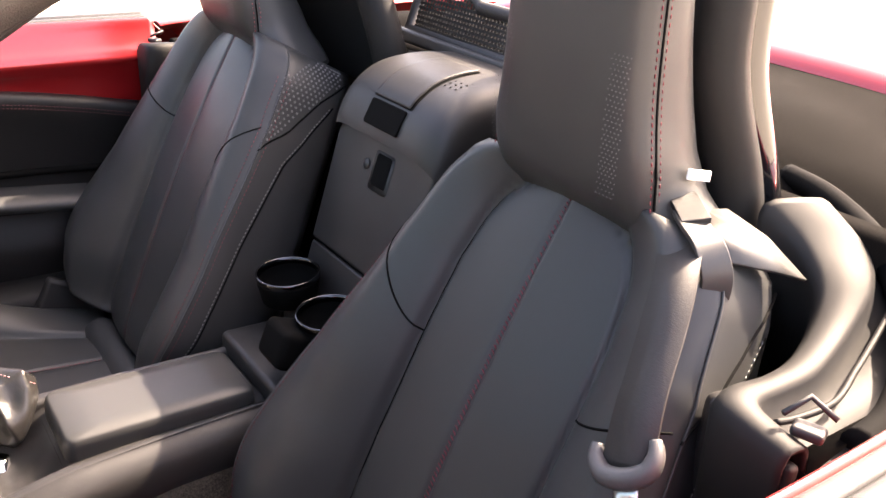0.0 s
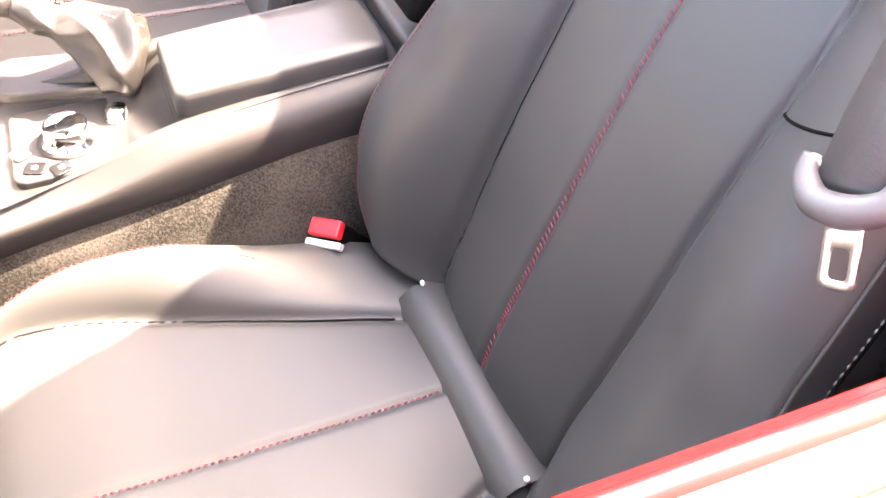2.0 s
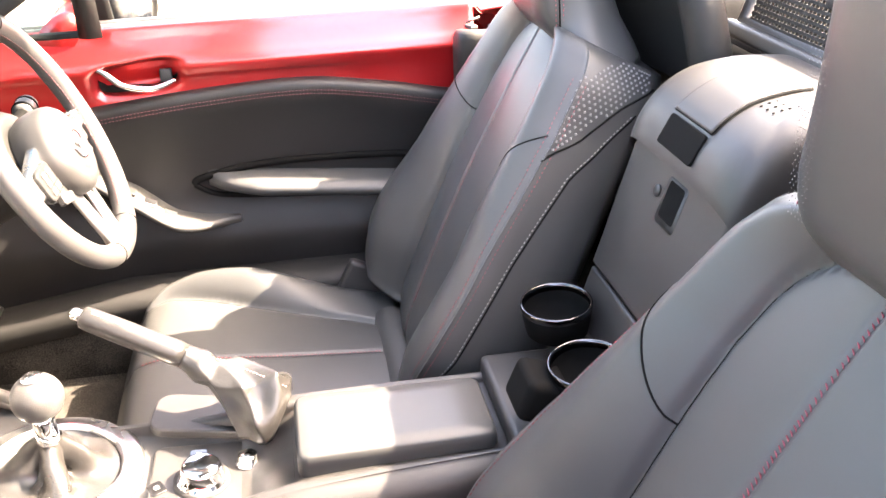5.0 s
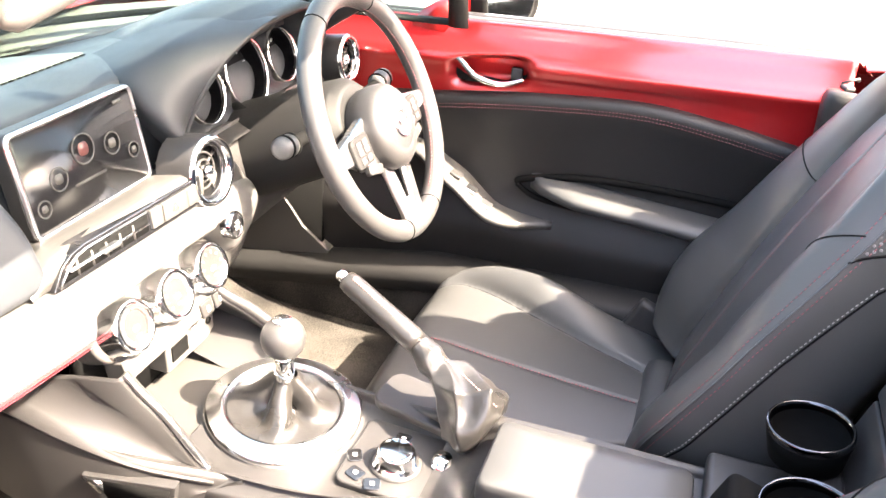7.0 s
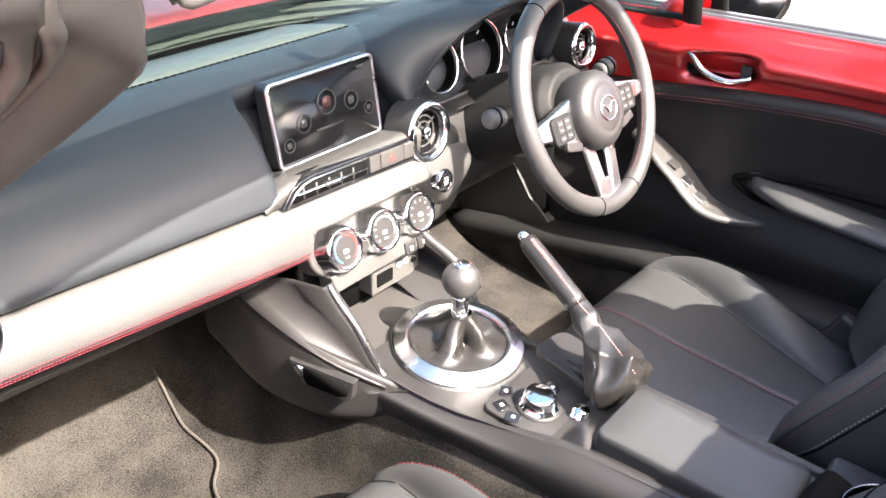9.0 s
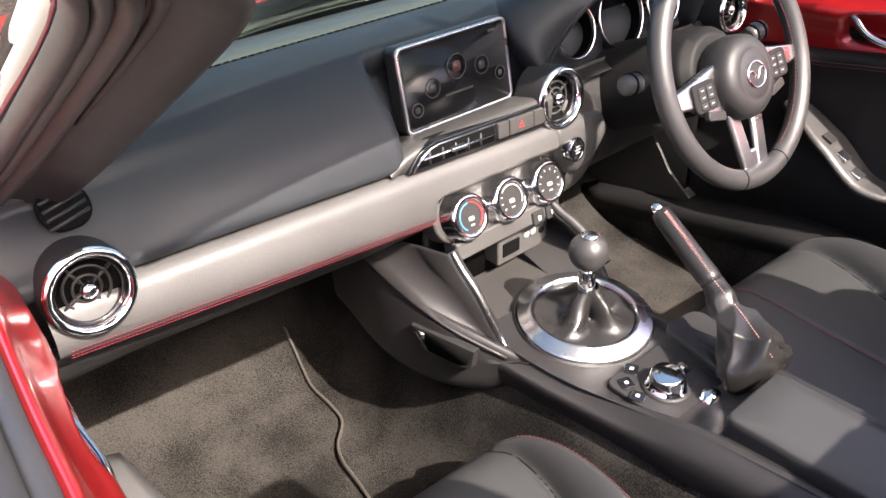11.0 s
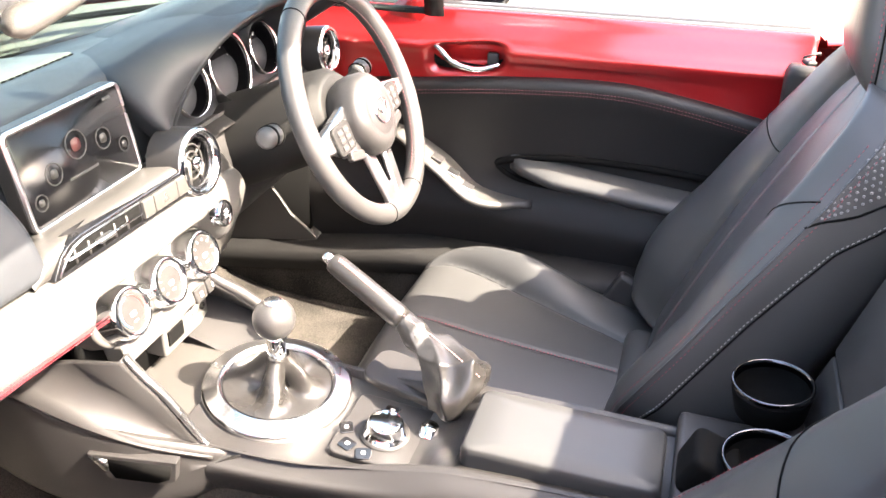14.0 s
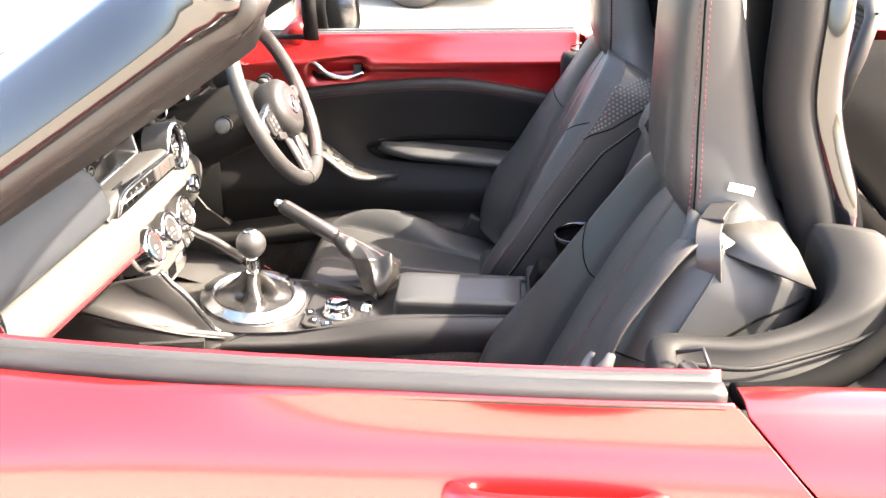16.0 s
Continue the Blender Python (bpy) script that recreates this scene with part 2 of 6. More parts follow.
tagged(part("ground", bm, CONCRETE, smooth=False), "pale sunlit concrete yard", "ground", kind="structure")

# the shell under and round the seats
shell = thing("roadster", "red metallic open two-seat roadster body, roof folded", "car")


def side_x(y, z):
    """Half width of the outer skin."""
    bulge = value([(0.15, -0.03), (0.30, 0.0), (0.5, 0.018), (0.66, 0.022), (0.76, 0.004), (0.80, -0.03), (0.82, -0.05), (0.9, -0.16)], z)
    plan = value([(-1.8, 0.66), (-1.2, 0.79), (-0.8, 0.815), (-0.4, 0.772), (0.0, 0.757), (0.4, 0.765), (0.9, 0.82), (1.3, 0.82), (1.9, 0.66)], y)
    return plan + bulge


def cut_y(z):
    """The door's rear shut line."""
    return value([(0.2, -0.50), (0.60, -0.51), (0.68, -0.480), (0.74, -0.425), (0.79, -0.375), (0.815, -0.345), (0.84, -0.335)], z)


def belt_z(y):
    return value([(-1.9, 0.78), (-1.4, 0.84), (-0.9, 0.862), (-0.6, 0.838), (-0.45, 0.824), (-0.33, 0.812), (0.0, 0.79), (0.3, 0.79), (0.6, 0.80), (1.0, 0.80), (1.5, 0.72), (1.9, 0.6)], y)


for s in (-1, 1):
    # rear quarter: skin from the door cut to the tail
    rows = []
    for f in [0.0, 0.0009] + [(i / 30) ** 1.15 for i in range(1, 31)]:
        y = -0.338 - 1.44 * f
        top = belt_z(y)
        r = []
        for k in range(18):
            z = 0.20 + (top - 0.20) * k / 17
            c = cut_y(z) - 0.004
            yy = c + (-1.778 - c) * f
            r.append(Vector((s * side_x(yy, z - (top - 0.80) * k / 17), yy, z)))
        for q in range(1, 6):
            r.append(Vector((r[-1].x - s * (0.008 if y > -0.62 else 0.03), r[-1].y, top + 0.004 * math.sin(q / 5 * math.pi))))
        rows.append(r)
    thick(part("rear_quarter_panel", sheet(rows), RED, shell), 0.004)
    # front wing
    rows = []
    for i in range(25):
        y = 0.70 + i * 0.05
        top = belt_z(y)
        r = [Vector((s * side_x(y, 0.2 + (0.80 - 0.2) * k / 15), y, 0.2 + (top - 0.2) * k / 15)) for k in range(16)]
        rows.append(r)
    thick(part("front_wing", sheet(rows), RED, shell), 0.004)

# bonnet
rows = []
for i in range(22):
    y = 0.835 + i * 0.052
    rows.append([Vector((x, y, value([(0.7, 0.812), (1.0, 0.815), (1.4, 0.775), (1.7, 0.71), (1.95, 0.6)], y)
                         + 0.035 * math.cos(x / 0.75 * 1.5) + 0.03 * math.exp(-((abs(x) - 0.62) / 0.12) ** 2) - 0.02))
                 for x in (0.78 * (j / 20 - 1) for j in range(41))])
thick(part("bonnet", sheet(rows), RED, shell), 0.004)

# rear deck and tail
rows = []
for i in range(40):
    y = -1.02 - i * 0.0215
    z = value([(-1.86, 0.86), (-1.82, 0.92), (-1.72, 0.955), (-1.45, 0.966), (-1.25, 0.953), (-1.10, 0.924), (-1.04, 0.900), (-1.02, 0.868)], y)
    rows.append([Vector((x, y, z - (z - 0.80) * (abs(x) / 0.74) ** 5 - 0.012 * (x / 0.74) ** 2)) for x in (0.72 * (j / 24 - 1) for j in range(49))])
thick(part("boot_lid", sheet(rows), RED, shell), 0.004)
part("underbody", box((1.5, 3.4, 0.05), pose(0, 0, 0.16)), DARK, shell)

# darkened red strip paints the shade in each door's rear shut line
for s in (-1, 1):
    part("shut_rebate", sheet([[Vector((s * (side_x(cut_y(z), z) - 0.012), cut_y(z) + d, z)) for d in (0.02, 0.0, -0.02)] for z in (0.25 + 0.055 * k for k in range(11))]), RED_SHADE, shell)

# bumpers and road wheels
for y0, sg in ((1.88, 1), (-1.88, -1)):
    rows = []
    for i in range(21):
        a = -1 + 2 * i / 20
        yy = y0 + sg * 0.10 * (1 - abs(a) ** 2.5)
        rows.append([Vector((0.72 * a, yy + sg * d, z)) for d, z in ((-0.10, 0.18), (0.0, 0.22), (0.02, 0.40), (-0.01, 0.58), (-0.12, 0.66 if sg > 0 else 0.80))])
    thick(part("bumper", sheet(rows), RED, shell), 0.004)
for y in (1.25, -1.06):
    for s in (-1, 1):
        mwh = axes((s * 0.735, y, 0.300), (s, 0, 0))
        tyre = part("wheel", lathe([(0.20, -0.09), (0.285, -0.10), (0.300, -0.075), (0.300, 0.075), (0.285, 0.10), (0.205, 0.094), (0.20, 0.06)], mwh, 40, cap=False), RUBBER, shell, "black tyre")
        part("wheel_rim", lathe([(0.205, 0.090), (0.195, 0.070), (0.05, 0.055), (0.04, 0.070), (0.001, 0.072)], mwh, 40, cap=False), SATIN, tyre, "silver alloy rim")

# folded roof behind the seats
roof = thing("folded_soft_top", "dark cloth roof folded flat behind the seats", "soft top")
rows = []
for i in range(30):
    y = -0.60 - i * 0.0165
    rows.append([Vector((x, y, value([(-1.4, 0.86), (-1.05, 0.885), (-0.8, 0.892), (-0.68, 0.885), (-0.60, 0.85)], y)
                         - 0.07 * (abs(x) / 0.68) ** 3 + 0.004 * math.sin(14 * x + 9 * y) * math.sin(21 * y)))
                 for x in (0.70 * (j / 20 - 1) for j in range(41))])
thick(part("roof_cloth", sheet(rows), ROOFCLOTH, roof), 0.006)
for y in (-0.72, -0.9):
    part("roof_seam", stitches([(x / 20 * 0.62, y - 0.02 * (x / 20) ** 2, value([(-1.05, 0.87), (-0.8, 0.892), (-0.68, 0.885)], y) + 0.001
                                 - 0.07 * (abs(x / 20 * 0.62) / 0.68) ** 3 + 0.004 * math.sin(14 * x / 20 * 0.62 + 9 * y) * math.sin(21 * y)) for x in range(-20, 21)], 0.008, 0.0012), THREAD_GREY, roof)

# carpets
carpet = tagged(new("floor"), "dark grey-brown loop carpet in the footwells", "carpet", kind="structure")
rows = []
for i in range(30):
    y = -0.62 + i * 0.06
    fl = value([(-0.7, 0.30), (-0.3, 0.24), (0.0, 0.20), (0.5, 0.19), (0.72, 0.22), (0.9, 0.36), (1.12, 0.60)], y)
    r = [Vector((x, y, z)) for x, z in [(-0.70, fl + 0.16), (-0.66, fl + 0.05), (-0.62, fl + 0.005)]]
    r += [Vector((-0.60 + 0.40 * k / 8, y, fl + 0.006 * math.sin(k * 1.7 + y * 9))) for k in range(9)]
    r += [Vector((x, y, z)) for x, z in [(-0.170, fl + 0.03), (-0.135, fl + 0.10), (-0.106, 0.40), (-0.092, 0.44), (0.092, 0.44), (0.106, 0.40), (0.135, fl + 0.10), (0.170, fl + 0.03)]]
    r += [Vector((0.20 + 0.40 * k / 8, y, fl + 0.006 * math.sin(k * 1.7 + y * 9))) for k in range(9)]
    r += [Vector((x, y, z)) for x, z in [(0.62, fl + 0.005), (0.66, fl + 0.05), (0.70, fl + 0.16)]]
    rows.append(r)
thick(part("carpet", sheet(rows), CARPET, carpet), 0.008)
# edging seam of the passenger carpet
part("carpet_seam", tube(curve([(-0.178, 0.78, 0.288), (-0.185, 0.74, 0.263), (-0.191, 0.711, 0.245), (-0.197, 0.674, 0.228), (-0.195, 0.624, 0.219), (-0.200, 0.588, 0.211), (-0.232, 0.556, 0.206), (-0.248, 0.520, 0.206), (-0.256, 0.470, 0.206), (-0.27, 0.40, 0.207)], 40), 0.0028, 6), SEAM_BEIGE, carpet)

for s in (-1, 1):
    rows = [[Vector((s * x, y, z + (0.03 if y < 0.3 else 0.17) * (0.3 - y))) for x, z in ((0.596, 0.315), (0.600, 0.345), (0.610, 0.356), (0.65, 0.362), (0.70, 0.364))] for y in [-0.42 + 1.2 * i / 20 for i in range(21)]]
    thick(part("sill_trim", sheet(rows), TRIM, carpet), 0.004)
    part("side_carpet", sheet([[Vector((s * x, y, z)) for x, z in ((0.603, 0.325 + (0.03 if y < 0.3 else 0.17) * (0.3 - y)), (0.610, 0.18))] for y in (-0.42, -0.1, 0.1, 0.3, 0.5, 0.7, 0.8)]), CARPET, carpet)
# bulkhead behind the seats
part("bulkhead", box((1.36, 0.03, 0.62), pose(0, -0.60, 0.55, -8)), ROOFCLOTH, carpet)
part("kick_panel", box((0.03, 0.55, 0.30), pose(-0.655, 0.815, 0.42)), PLASTIC_GREY, carpet, "grey moulded kick panel", bevel=0.008)
part("kick_panel", slab([(0.526, 0.27), (1.09, 0.27), (1.09, 0.46), (0.70, 0.46), (0.625, 0.437), (0.601, 0.407), (0.577, 0.372), (0.547, 0.348), (0.522, 0.328)], -0.015, 0.015, axes((0.655, 0, 0), (1, 0, 0))), PLASTIC_GREY, carpet, "grey moulded kick panel", bevel=0.0015)
# added near-black block closes and darkens the space above the driver's kick panel
part("shade_filler", box((0.02, 0.56, 0.36), pose(0.657, 0.818, 0.44)), DARK, carpet)
part("firewall", box((1.4, 0.02, 0.5), pose(0, 1.14, 0.62)), CARPET, carpet)


# ---- doors ----
def door(s):
    d = thing("door_1" if s < 0 else "door_2", "red door with black padded leather card, window wound down", "car door", "doors", "structure")
    Y0, Y1 = -0.335, 0.56
    ny = 90
    ys = [Y0 + (Y1 - Y0) * i / (ny - 1) for i in range(ny)]

    def edge(y):
        return value([(-0.4, 0.672), (-0.2, 0.668), (0.07, 0.652), (0.2, 0.640), (0.35, 0.622), (0.6, 0.60)] if s < 0 else [(-0.4, 0.664), (0.0, 0.674), (0.3, 0.676), (0.6, 0.66)], y)

    def top(y):
        return value([(-0.4, 0.832), (-0.2, 0.824), (0.0, 0.816), (0.3, 0.806), (0.6, 0.80)], y)

    def trim(y):
        return value([(-0.36, 0.672), (-0.30, 0.680), (-0.17, 0.700), (-0.04, 0.712), (0.13, 0.700), (0.32, 0.676), (0.6, 0.65)], y)
    # painted inner face
    rows = []
    for y in ys:
        e, t, b = edge(y), top(y), trim(y) - 0.02
        prof = [(e + 0.032, t - 0.005), (e + 0.027, t), (e + 0.022, t - 0.005), (e + 0.017, t - 0.022), (e + 0.008, t - 0.040), (e - 0.001, t - 0.054), (e - 0.004, t - 0.066), (e + 0.002, t - 0.080), (e + 0.010, (t + b) / 2 - 0.028), (e + 0.016, b)]
        def dent(z):
            q = ((y - 0.232) / 0.066) ** 4 + ((z - 0.728 + 0.12 * (y - 0.23)) / 0.026) ** 4
            return 0.030 * math.exp(-q ** 2)
        rows.append([Vector((s * (x + dent(z)), y, z)) for x, z, _ in curve([(x, z, 0) for x, z in prof], 44)])
    thick(part("painted_panel", sheet(rows), RED, d), 0.004)
    # padded card
    rows = []
    for y in ys:
        e, t = edge(y), trim(y)
        prof = [(e + 0.024, t), (e + 0.010, t + 0.003), (e - 0.004, t - 0.006), (e - 0.004, t - 0.03), (e + 0.004, t - 0.07), (e + 0.012, 0.565), (e + 0.012, 0.50), (e - 0.004, 0.455), (e - 0.012, 0.42), (e - 0.004, 0.36), (e + 0.01, 0.28)]
        rows.append([Vector((s * x, y, z)) for x, z, _ in curve([(x, z, 0) for x, z in prof], 44)])
    thick(part("door_card", sheet(rows), CARD, d), 0.006)
    for off, zo in ((-0.0065, -0.016), (-0.0065, -0.022)):
        part("stitching", stitches([(s * (edge(y) + off + 0.0005), y, trim(y) + zo) for y in ys], 0.006, 0.0007), THREAD_DULL, d)
    # window slot seals
    for off, z, w, mat in ((0.040, 0.006, 0.016, RUBBER), (0.058, 0.008, 0.020, PLASTIC)):
        rows = []
        for i in range(ny):
            y = Y0 + 0.004 + (Y1 - Y0 - 0.01) * i / (ny - 1)
            e, t = edge(y), top(y) - 0.004
            rows.append([Vector((s * (e + off + a), y, t + b)) for a, b in ((-w / 2, -0.03), (-w / 2, z - 0.003), (-w / 2 + 0.003, z), (w / 2 - 0.003, z), (w / 2, z - 0.004), (w / 2, -0.008))])
        part("window_seal", sheet(rows, cap=True), mat, d)
    # outer skin
    rows = []
    for y in [Y0, Y0 + 0.0012] + ys[1:]:
        r = []
        t = top(y) - 0.012
        for k in range(20):
            z = 0.22 + (t - 0.22) * k / 19
            yy = Y1 - (Y1 - y) / (Y1 - Y0) * (Y1 - cut_y(z))
            r.append(Vector((s * side_x(yy, 0.22 + 0.58 * k / 19), yy, z)))
        r[-1].x = s * min(abs(r[-1].x), edge(y) + 0.086)
        r.append(Vector((s * (edge(y) + 0.074), y, t + 0.007)))
        rows.append(r)
    thick(part("outer_skin", sheet(rows), RED, d), 0.004)
    # outside handle
    hx = side_x(-0.19, 0.735)
    part("outside_handle", tube(curve([(s * (hx - 0.004), -0.285, 0.742), (s * (hx + 0.016), -0.262, 0.748), (s * (hx + 0.022), -0.20, 0.750), (s * (hx + 0.016), -0.135, 0.746), (s * (hx - 0.004), -0.112, 0.740)], 24), 0.013, 12), RED, d)
    # armrest pad
    rows = []
    for i in range(24):
        f = i / 23
        y = 0.14 - 0.52 * f
        w = 0.05 * min(1, (f * 6) ** 0.6)
        zt = 0.548 - 0.035 * f
        e = edge(y) + 0.012
        rows.append([Vector((s * x, y, z)) for x, z in ((e + 0.01, zt + 0.012), (e - w * 0.5, zt + 0.004), (e - w, zt - 0.004), (e - w - 0.004, zt - 0.012), (e - w, zt - 0.022), (e + 0.01, zt - 0.03))])
    part("armrest", sheet(rows, cap=True), LEATHER, d)
    # near-black beads paint the shade of the groove round the armrest
    part("armrest_groove_shade", tube([Vector((s * (edge(q.y) + 0.010), q.y, q.z)) for q in curve([(0, 0.165, 0.530), (0, 0.150, 0.541), (0, 0.06, 0.560), (0, -0.06, 0.567), (0, -0.20, 0.566), (0, -0.32, 0.556)], 40)], 0.007, 8), DARK, d)
    part("armrest_groove_shade", tube([Vector((s * (edge(q.y) + 0.008), q.y, q.z)) for q in curve([(0, 0.165, 0.530), (0, 0.12, 0.508), (0, 0.0, 0.500), (0, -0.16, 0.494), (0, -0.32, 0.484)], 40)], 0.005, 8), DARK, d)
    # pull cup with switches
    rows = []
    for i in range(20):
        f = i / 19
        y = 0.36 - 0.27 * f
        e = edge(y) + 0.012
        zt = value([(0, 0.585), (0.35, 0.535), (0.6, 0.482), (1, 0.470)], f)
        w = value([(0, 0.045), (0.3, 0.072), (0.7, 0.062), (1, 0.018)], f)
        rows.append([Vector((s * x, y, z)) for x, z in ((e + 0.01, zt + 0.002), (e - w * 0.8, zt), (e - w, zt - 0.004), (e - w + 0.003, zt - 0.014), (e + 0.01, zt - 0.03))])
    part("pull_tray", sheet(rows, cap=True), PLASTIC_GREY, d, "satin grey switch tray")
    for k in range(3):
        y = 0.27 - k * 0.03
        part("window_switch", box((0.024, 0.022, 0.006), pose(s * (edge(y) - 0.026), y, value([(0.0, 0.585), (0.35, 0.535), (0.6, 0.482)], (0.36 - y) / 0.27) + 0.003, 24)), SATIN if k else PLASTIC, d, bevel=0.002)
    # inside handle: dark cup lining and chrome lever
    hy, hz = 0.232, 0.728
    e = edge(hy)
    bmc = bmesh.new()
    cup = []
    for k in range(9):
        f = k / 8
        cup.append([Vector((s * (e + 0.0155 + 0.028 * (1 - f ** 6)), hy + 0.064 * f * math.copysign(abs(math.cos(t)) ** 0.6, math.cos(t)), hz - 0.12 * 0.064 * f * math.cos(t) + 0.0245 * f * math.copysign(abs(math.sin(t)) ** 0.6, math.sin(t)))) for t in (2 * math.pi * i / 40 for i in range(40))])
    part("handle_cup", sheet(cup, close_v=True, bm=bmc), DARK, d)
    part("handle_lever", tube(curve([(s * (e + 0.012), hy + 0.080, hz + 0.020), (s * (e + 0.004), hy + 0.055, hz + 0.014), (s * e, hy + 0.025, hz - 0.010), (s * (e - 0.002), hy - 0.02, hz - 0.018), (s * (e + 0.004), hy - 0.060, hz - 0.006)], 24), [0.0035 + 0.0025 * math.sin(math.pi * i / 23) for i in range(24)], 8), CHROME, d, "chrome lever")
    part("lock_tab", box((0.010, 0.020, 0.022), pose(s * (e + 0.022), hy - 0.044, hz - 0.002)), PLASTIC, d, bevel=0.003)
    return d


door(-1)
door(1)


# ---- dashboard ----
dash = thing("dashboard", "black soft-skinned dashboard with red-stitched leather band", "dashboard")


def band_top(x):
    return 0.7165 - 0.05 * (x + 0.5)


def band_low(x):
    return 0.662 - 0.088 * (x + 0.5)


XS = [-0.655 + 1.31 * i / 160 for i in range(161)]
rows = []
for x in XS:
    bend = 0.10 * max(0, abs(x) - 0.2) ** 2
    st = min(1, max(0, (x + 0.152) / 0.022))
    st = st * st * (3 - 2 * st) * 0.080
    b = band_top(min(x, 0.15))
    prof = [(0.92, 0.760), (0.80, 0.788), (0.72, 0.808), (0.65, 0.824), (0.60, 0.832), (0.550, 0.829), (0.506, 0.810), (0.472, 0.782), (0.450, 0.755), (0.438, b + 0.022), (0.436, b + 0.010), (0.444, b + 0.003), (0.46, b + 0.001)]
    rows.append([Vector((x, y - bend * (1 if y > 0.5 else 0) + st * (min(1, max(0, (0.826 - z) / 0.040)) if y < 0.59 else 0), z)) for y, z, _ in curve([(y, z, 0) for y, z in prof], 52)])
part("upper_pad", sheet(rows), PAD, dash)
# vent strip along the windscreen, with its dotted groove
rows = [[Vector((x, 0.632 - 0.10 * max(0, abs(x) - 0.2) ** 2 + dy, 0.827 - dy * 0.21 + dz)) for dy, dz in ((0, 0.0), (0.003, 0.0045), (0.06, 0.0055), (0.12, 0.0055), (0.15, 0.004), (0.155, -0.006))] for x in XS[8:-60]]
part("defroster_strip", sheet(rows), STRIP, dash, "grey-green plastic strip")
part("defroster_groove", stitches([(x, 0.630 - 0.10 * max(0, abs(x) - 0.2) ** 2, 0.8290) for x in XS[8:-60]], 0.012, 0.0012, 0.2), DARK, dash)
# leather band
def band_row(x, trim=1.0, back=0.0):
    t, b = band_top(x), band_low(x)
    h = t - b
    t, h = t - 0.25 * h * (1 - trim), h * trim
    prof = [(0.452, t), (0.436, t), (0.425, t - 0.12 * h), (0.419, t - 0.35 * h), (0.416, t - 0.60 * h), (0.417, t - 0.85 * h), (0.423, t - 1.08 * h), (0.437, t - 1.22 * h), (0.46, t - 1.28 * h)]
    gate = min(1, max(0, (x + 0.120) / 0.010)) * min(1, max(0, (0.156 - x) / 0.010))
    return [Vector((x, y + back + 0.038 * gate * min(1, max(0, (0.656 - 0.02 * x - z) / 0.008)), z)) for y, z, _ in curve([(y, z, 0) for y, z in prof], 40)]


part("leather_band", sheet([band_row(-0.600 + 0.712 * i / 120) for i in range(121)]), BAND, dash, "black leather band")
ends = [band_row(0.1135, 1.0, 0.004), band_row(0.1145)] + [band_row(0.1145 + 0.112 * i / 14, 1 - 0.5 * (i / 14) ** 3, 0.012 * (i / 14) ** 3) for i in range(1, 15)]
part("band_end_panel", sheet(ends + [band_row(0.234, 0.44, 0.03), band_row(0.236, 0.42, 0.09)]), BAND_END, dash, "grey plastic panel round the start button")
for q in (0.0, -0.0055, -0.009):
    part("stitching", stitches([(x, 0.4165 - q * 0.30, band_low(x) + 0.004 + q) for x in [-0.590 + 0.49 * i / 40 for i in range(41)]], 0.0042, 0.00055, 0.25), THREAD, dash)
# lower dash turning under
LOWP = [(0.448, 0.645), (0.452, 0.615), (0.47, 0.585), (0.52, 0.555), (0.62, 0.525), (0.74, 0.49), (0.82, 0.42)]
rows = []
for x in [-0.655 + 0.56 * i / 20 for i in range(21)]:
    rows.append([Vector((x, y, z + 0.02 * min(1, max(0, -0.2 - x) / 0.3) * (z > 0.55))) for y, z, _ in curve([(y, z, 0) for y, z in LOWP], 24)])
part("lower_panel", sheet(rows), PLASTIC, dash)
rows = []
for x in [0.19 + 0.47 * i / 20 for i in range(21)]:
    rows.append([Vector((x, y, z)) for y, z, _ in curve([(0.50, 0.72, 0), (0.475, 0.66, 0), (0.48, 0.58, 0), (0.51, 0.53, 0), (0.58, 0.48, 0), (0.7, 0.44, 0), (0.84, 0.40, 0)], 24)])
part("knee_panel", sheet(rows), PLASTIC, dash)


def round_vent(x, y, z, r, parent):
    m = axes((x, y, z), (0, -1, 0.12))
    ring = part("vent_ring", lathe([(r * 0.74, -0.006), (r * 0.77, 0.006), (r * 0.82, 0.012), (r * 0.92, 0.013), (r * 0.985, 0.008)], m, 56, cap=False), CHROME, parent, "bright silver ring")
    part("vent_collar", lathe([(r * 0.985, 0.008), (r, 0.002), (r * 0.98, -0.04)], m, 48, cap=False), PLASTIC, ring)
    part("vent_lip", lathe([(r * 0.755, 0.004), (r * 0.70, 0.006), (r * 0.68, 0.0), (r * 0.68, -0.02)], m, 48, cap=False), GLOSS, ring)
    part("vent_barrel", lathe([(r * 0.76, 0.003), (r * 0.70, -0.0065), (0.001, -0.007)], m, cap=False), DARK, ring)
    for rr in (0.30, 0.50):
        part("vent_hoop", tube([m @ Vector((r * rr * math.cos(a), r * rr * math.sin(a), -0.004)) for a in (i * math.pi / 16 for i in range(32))], 0.0016, 6, closed=True), PLASTIC, ring)
    for k in range(4):
        a = k * math.pi / 2 + 0.5
        part("vent_spoke", tube([m @ Vector((r * q * math.cos(a), r * q * math.sin(a), -0.005)) for q in (0.1, 0.68)], 0.0020, 6), PLASTIC, ring)
    part("vent_hub", lathe([(0.001, 0.009), (0.006, 0.008), (0.0085, 0.004), (0.0085, -0.02)], m, 20), CHROME, ring)


round_vent(-0.556, 0.423, 0.728, 0.046, dash)
round_vent(0.127, 0.440, 0.719, 0.046, dash)
round_vent(0.602, 0.470, 0.735, 0.042, dash)
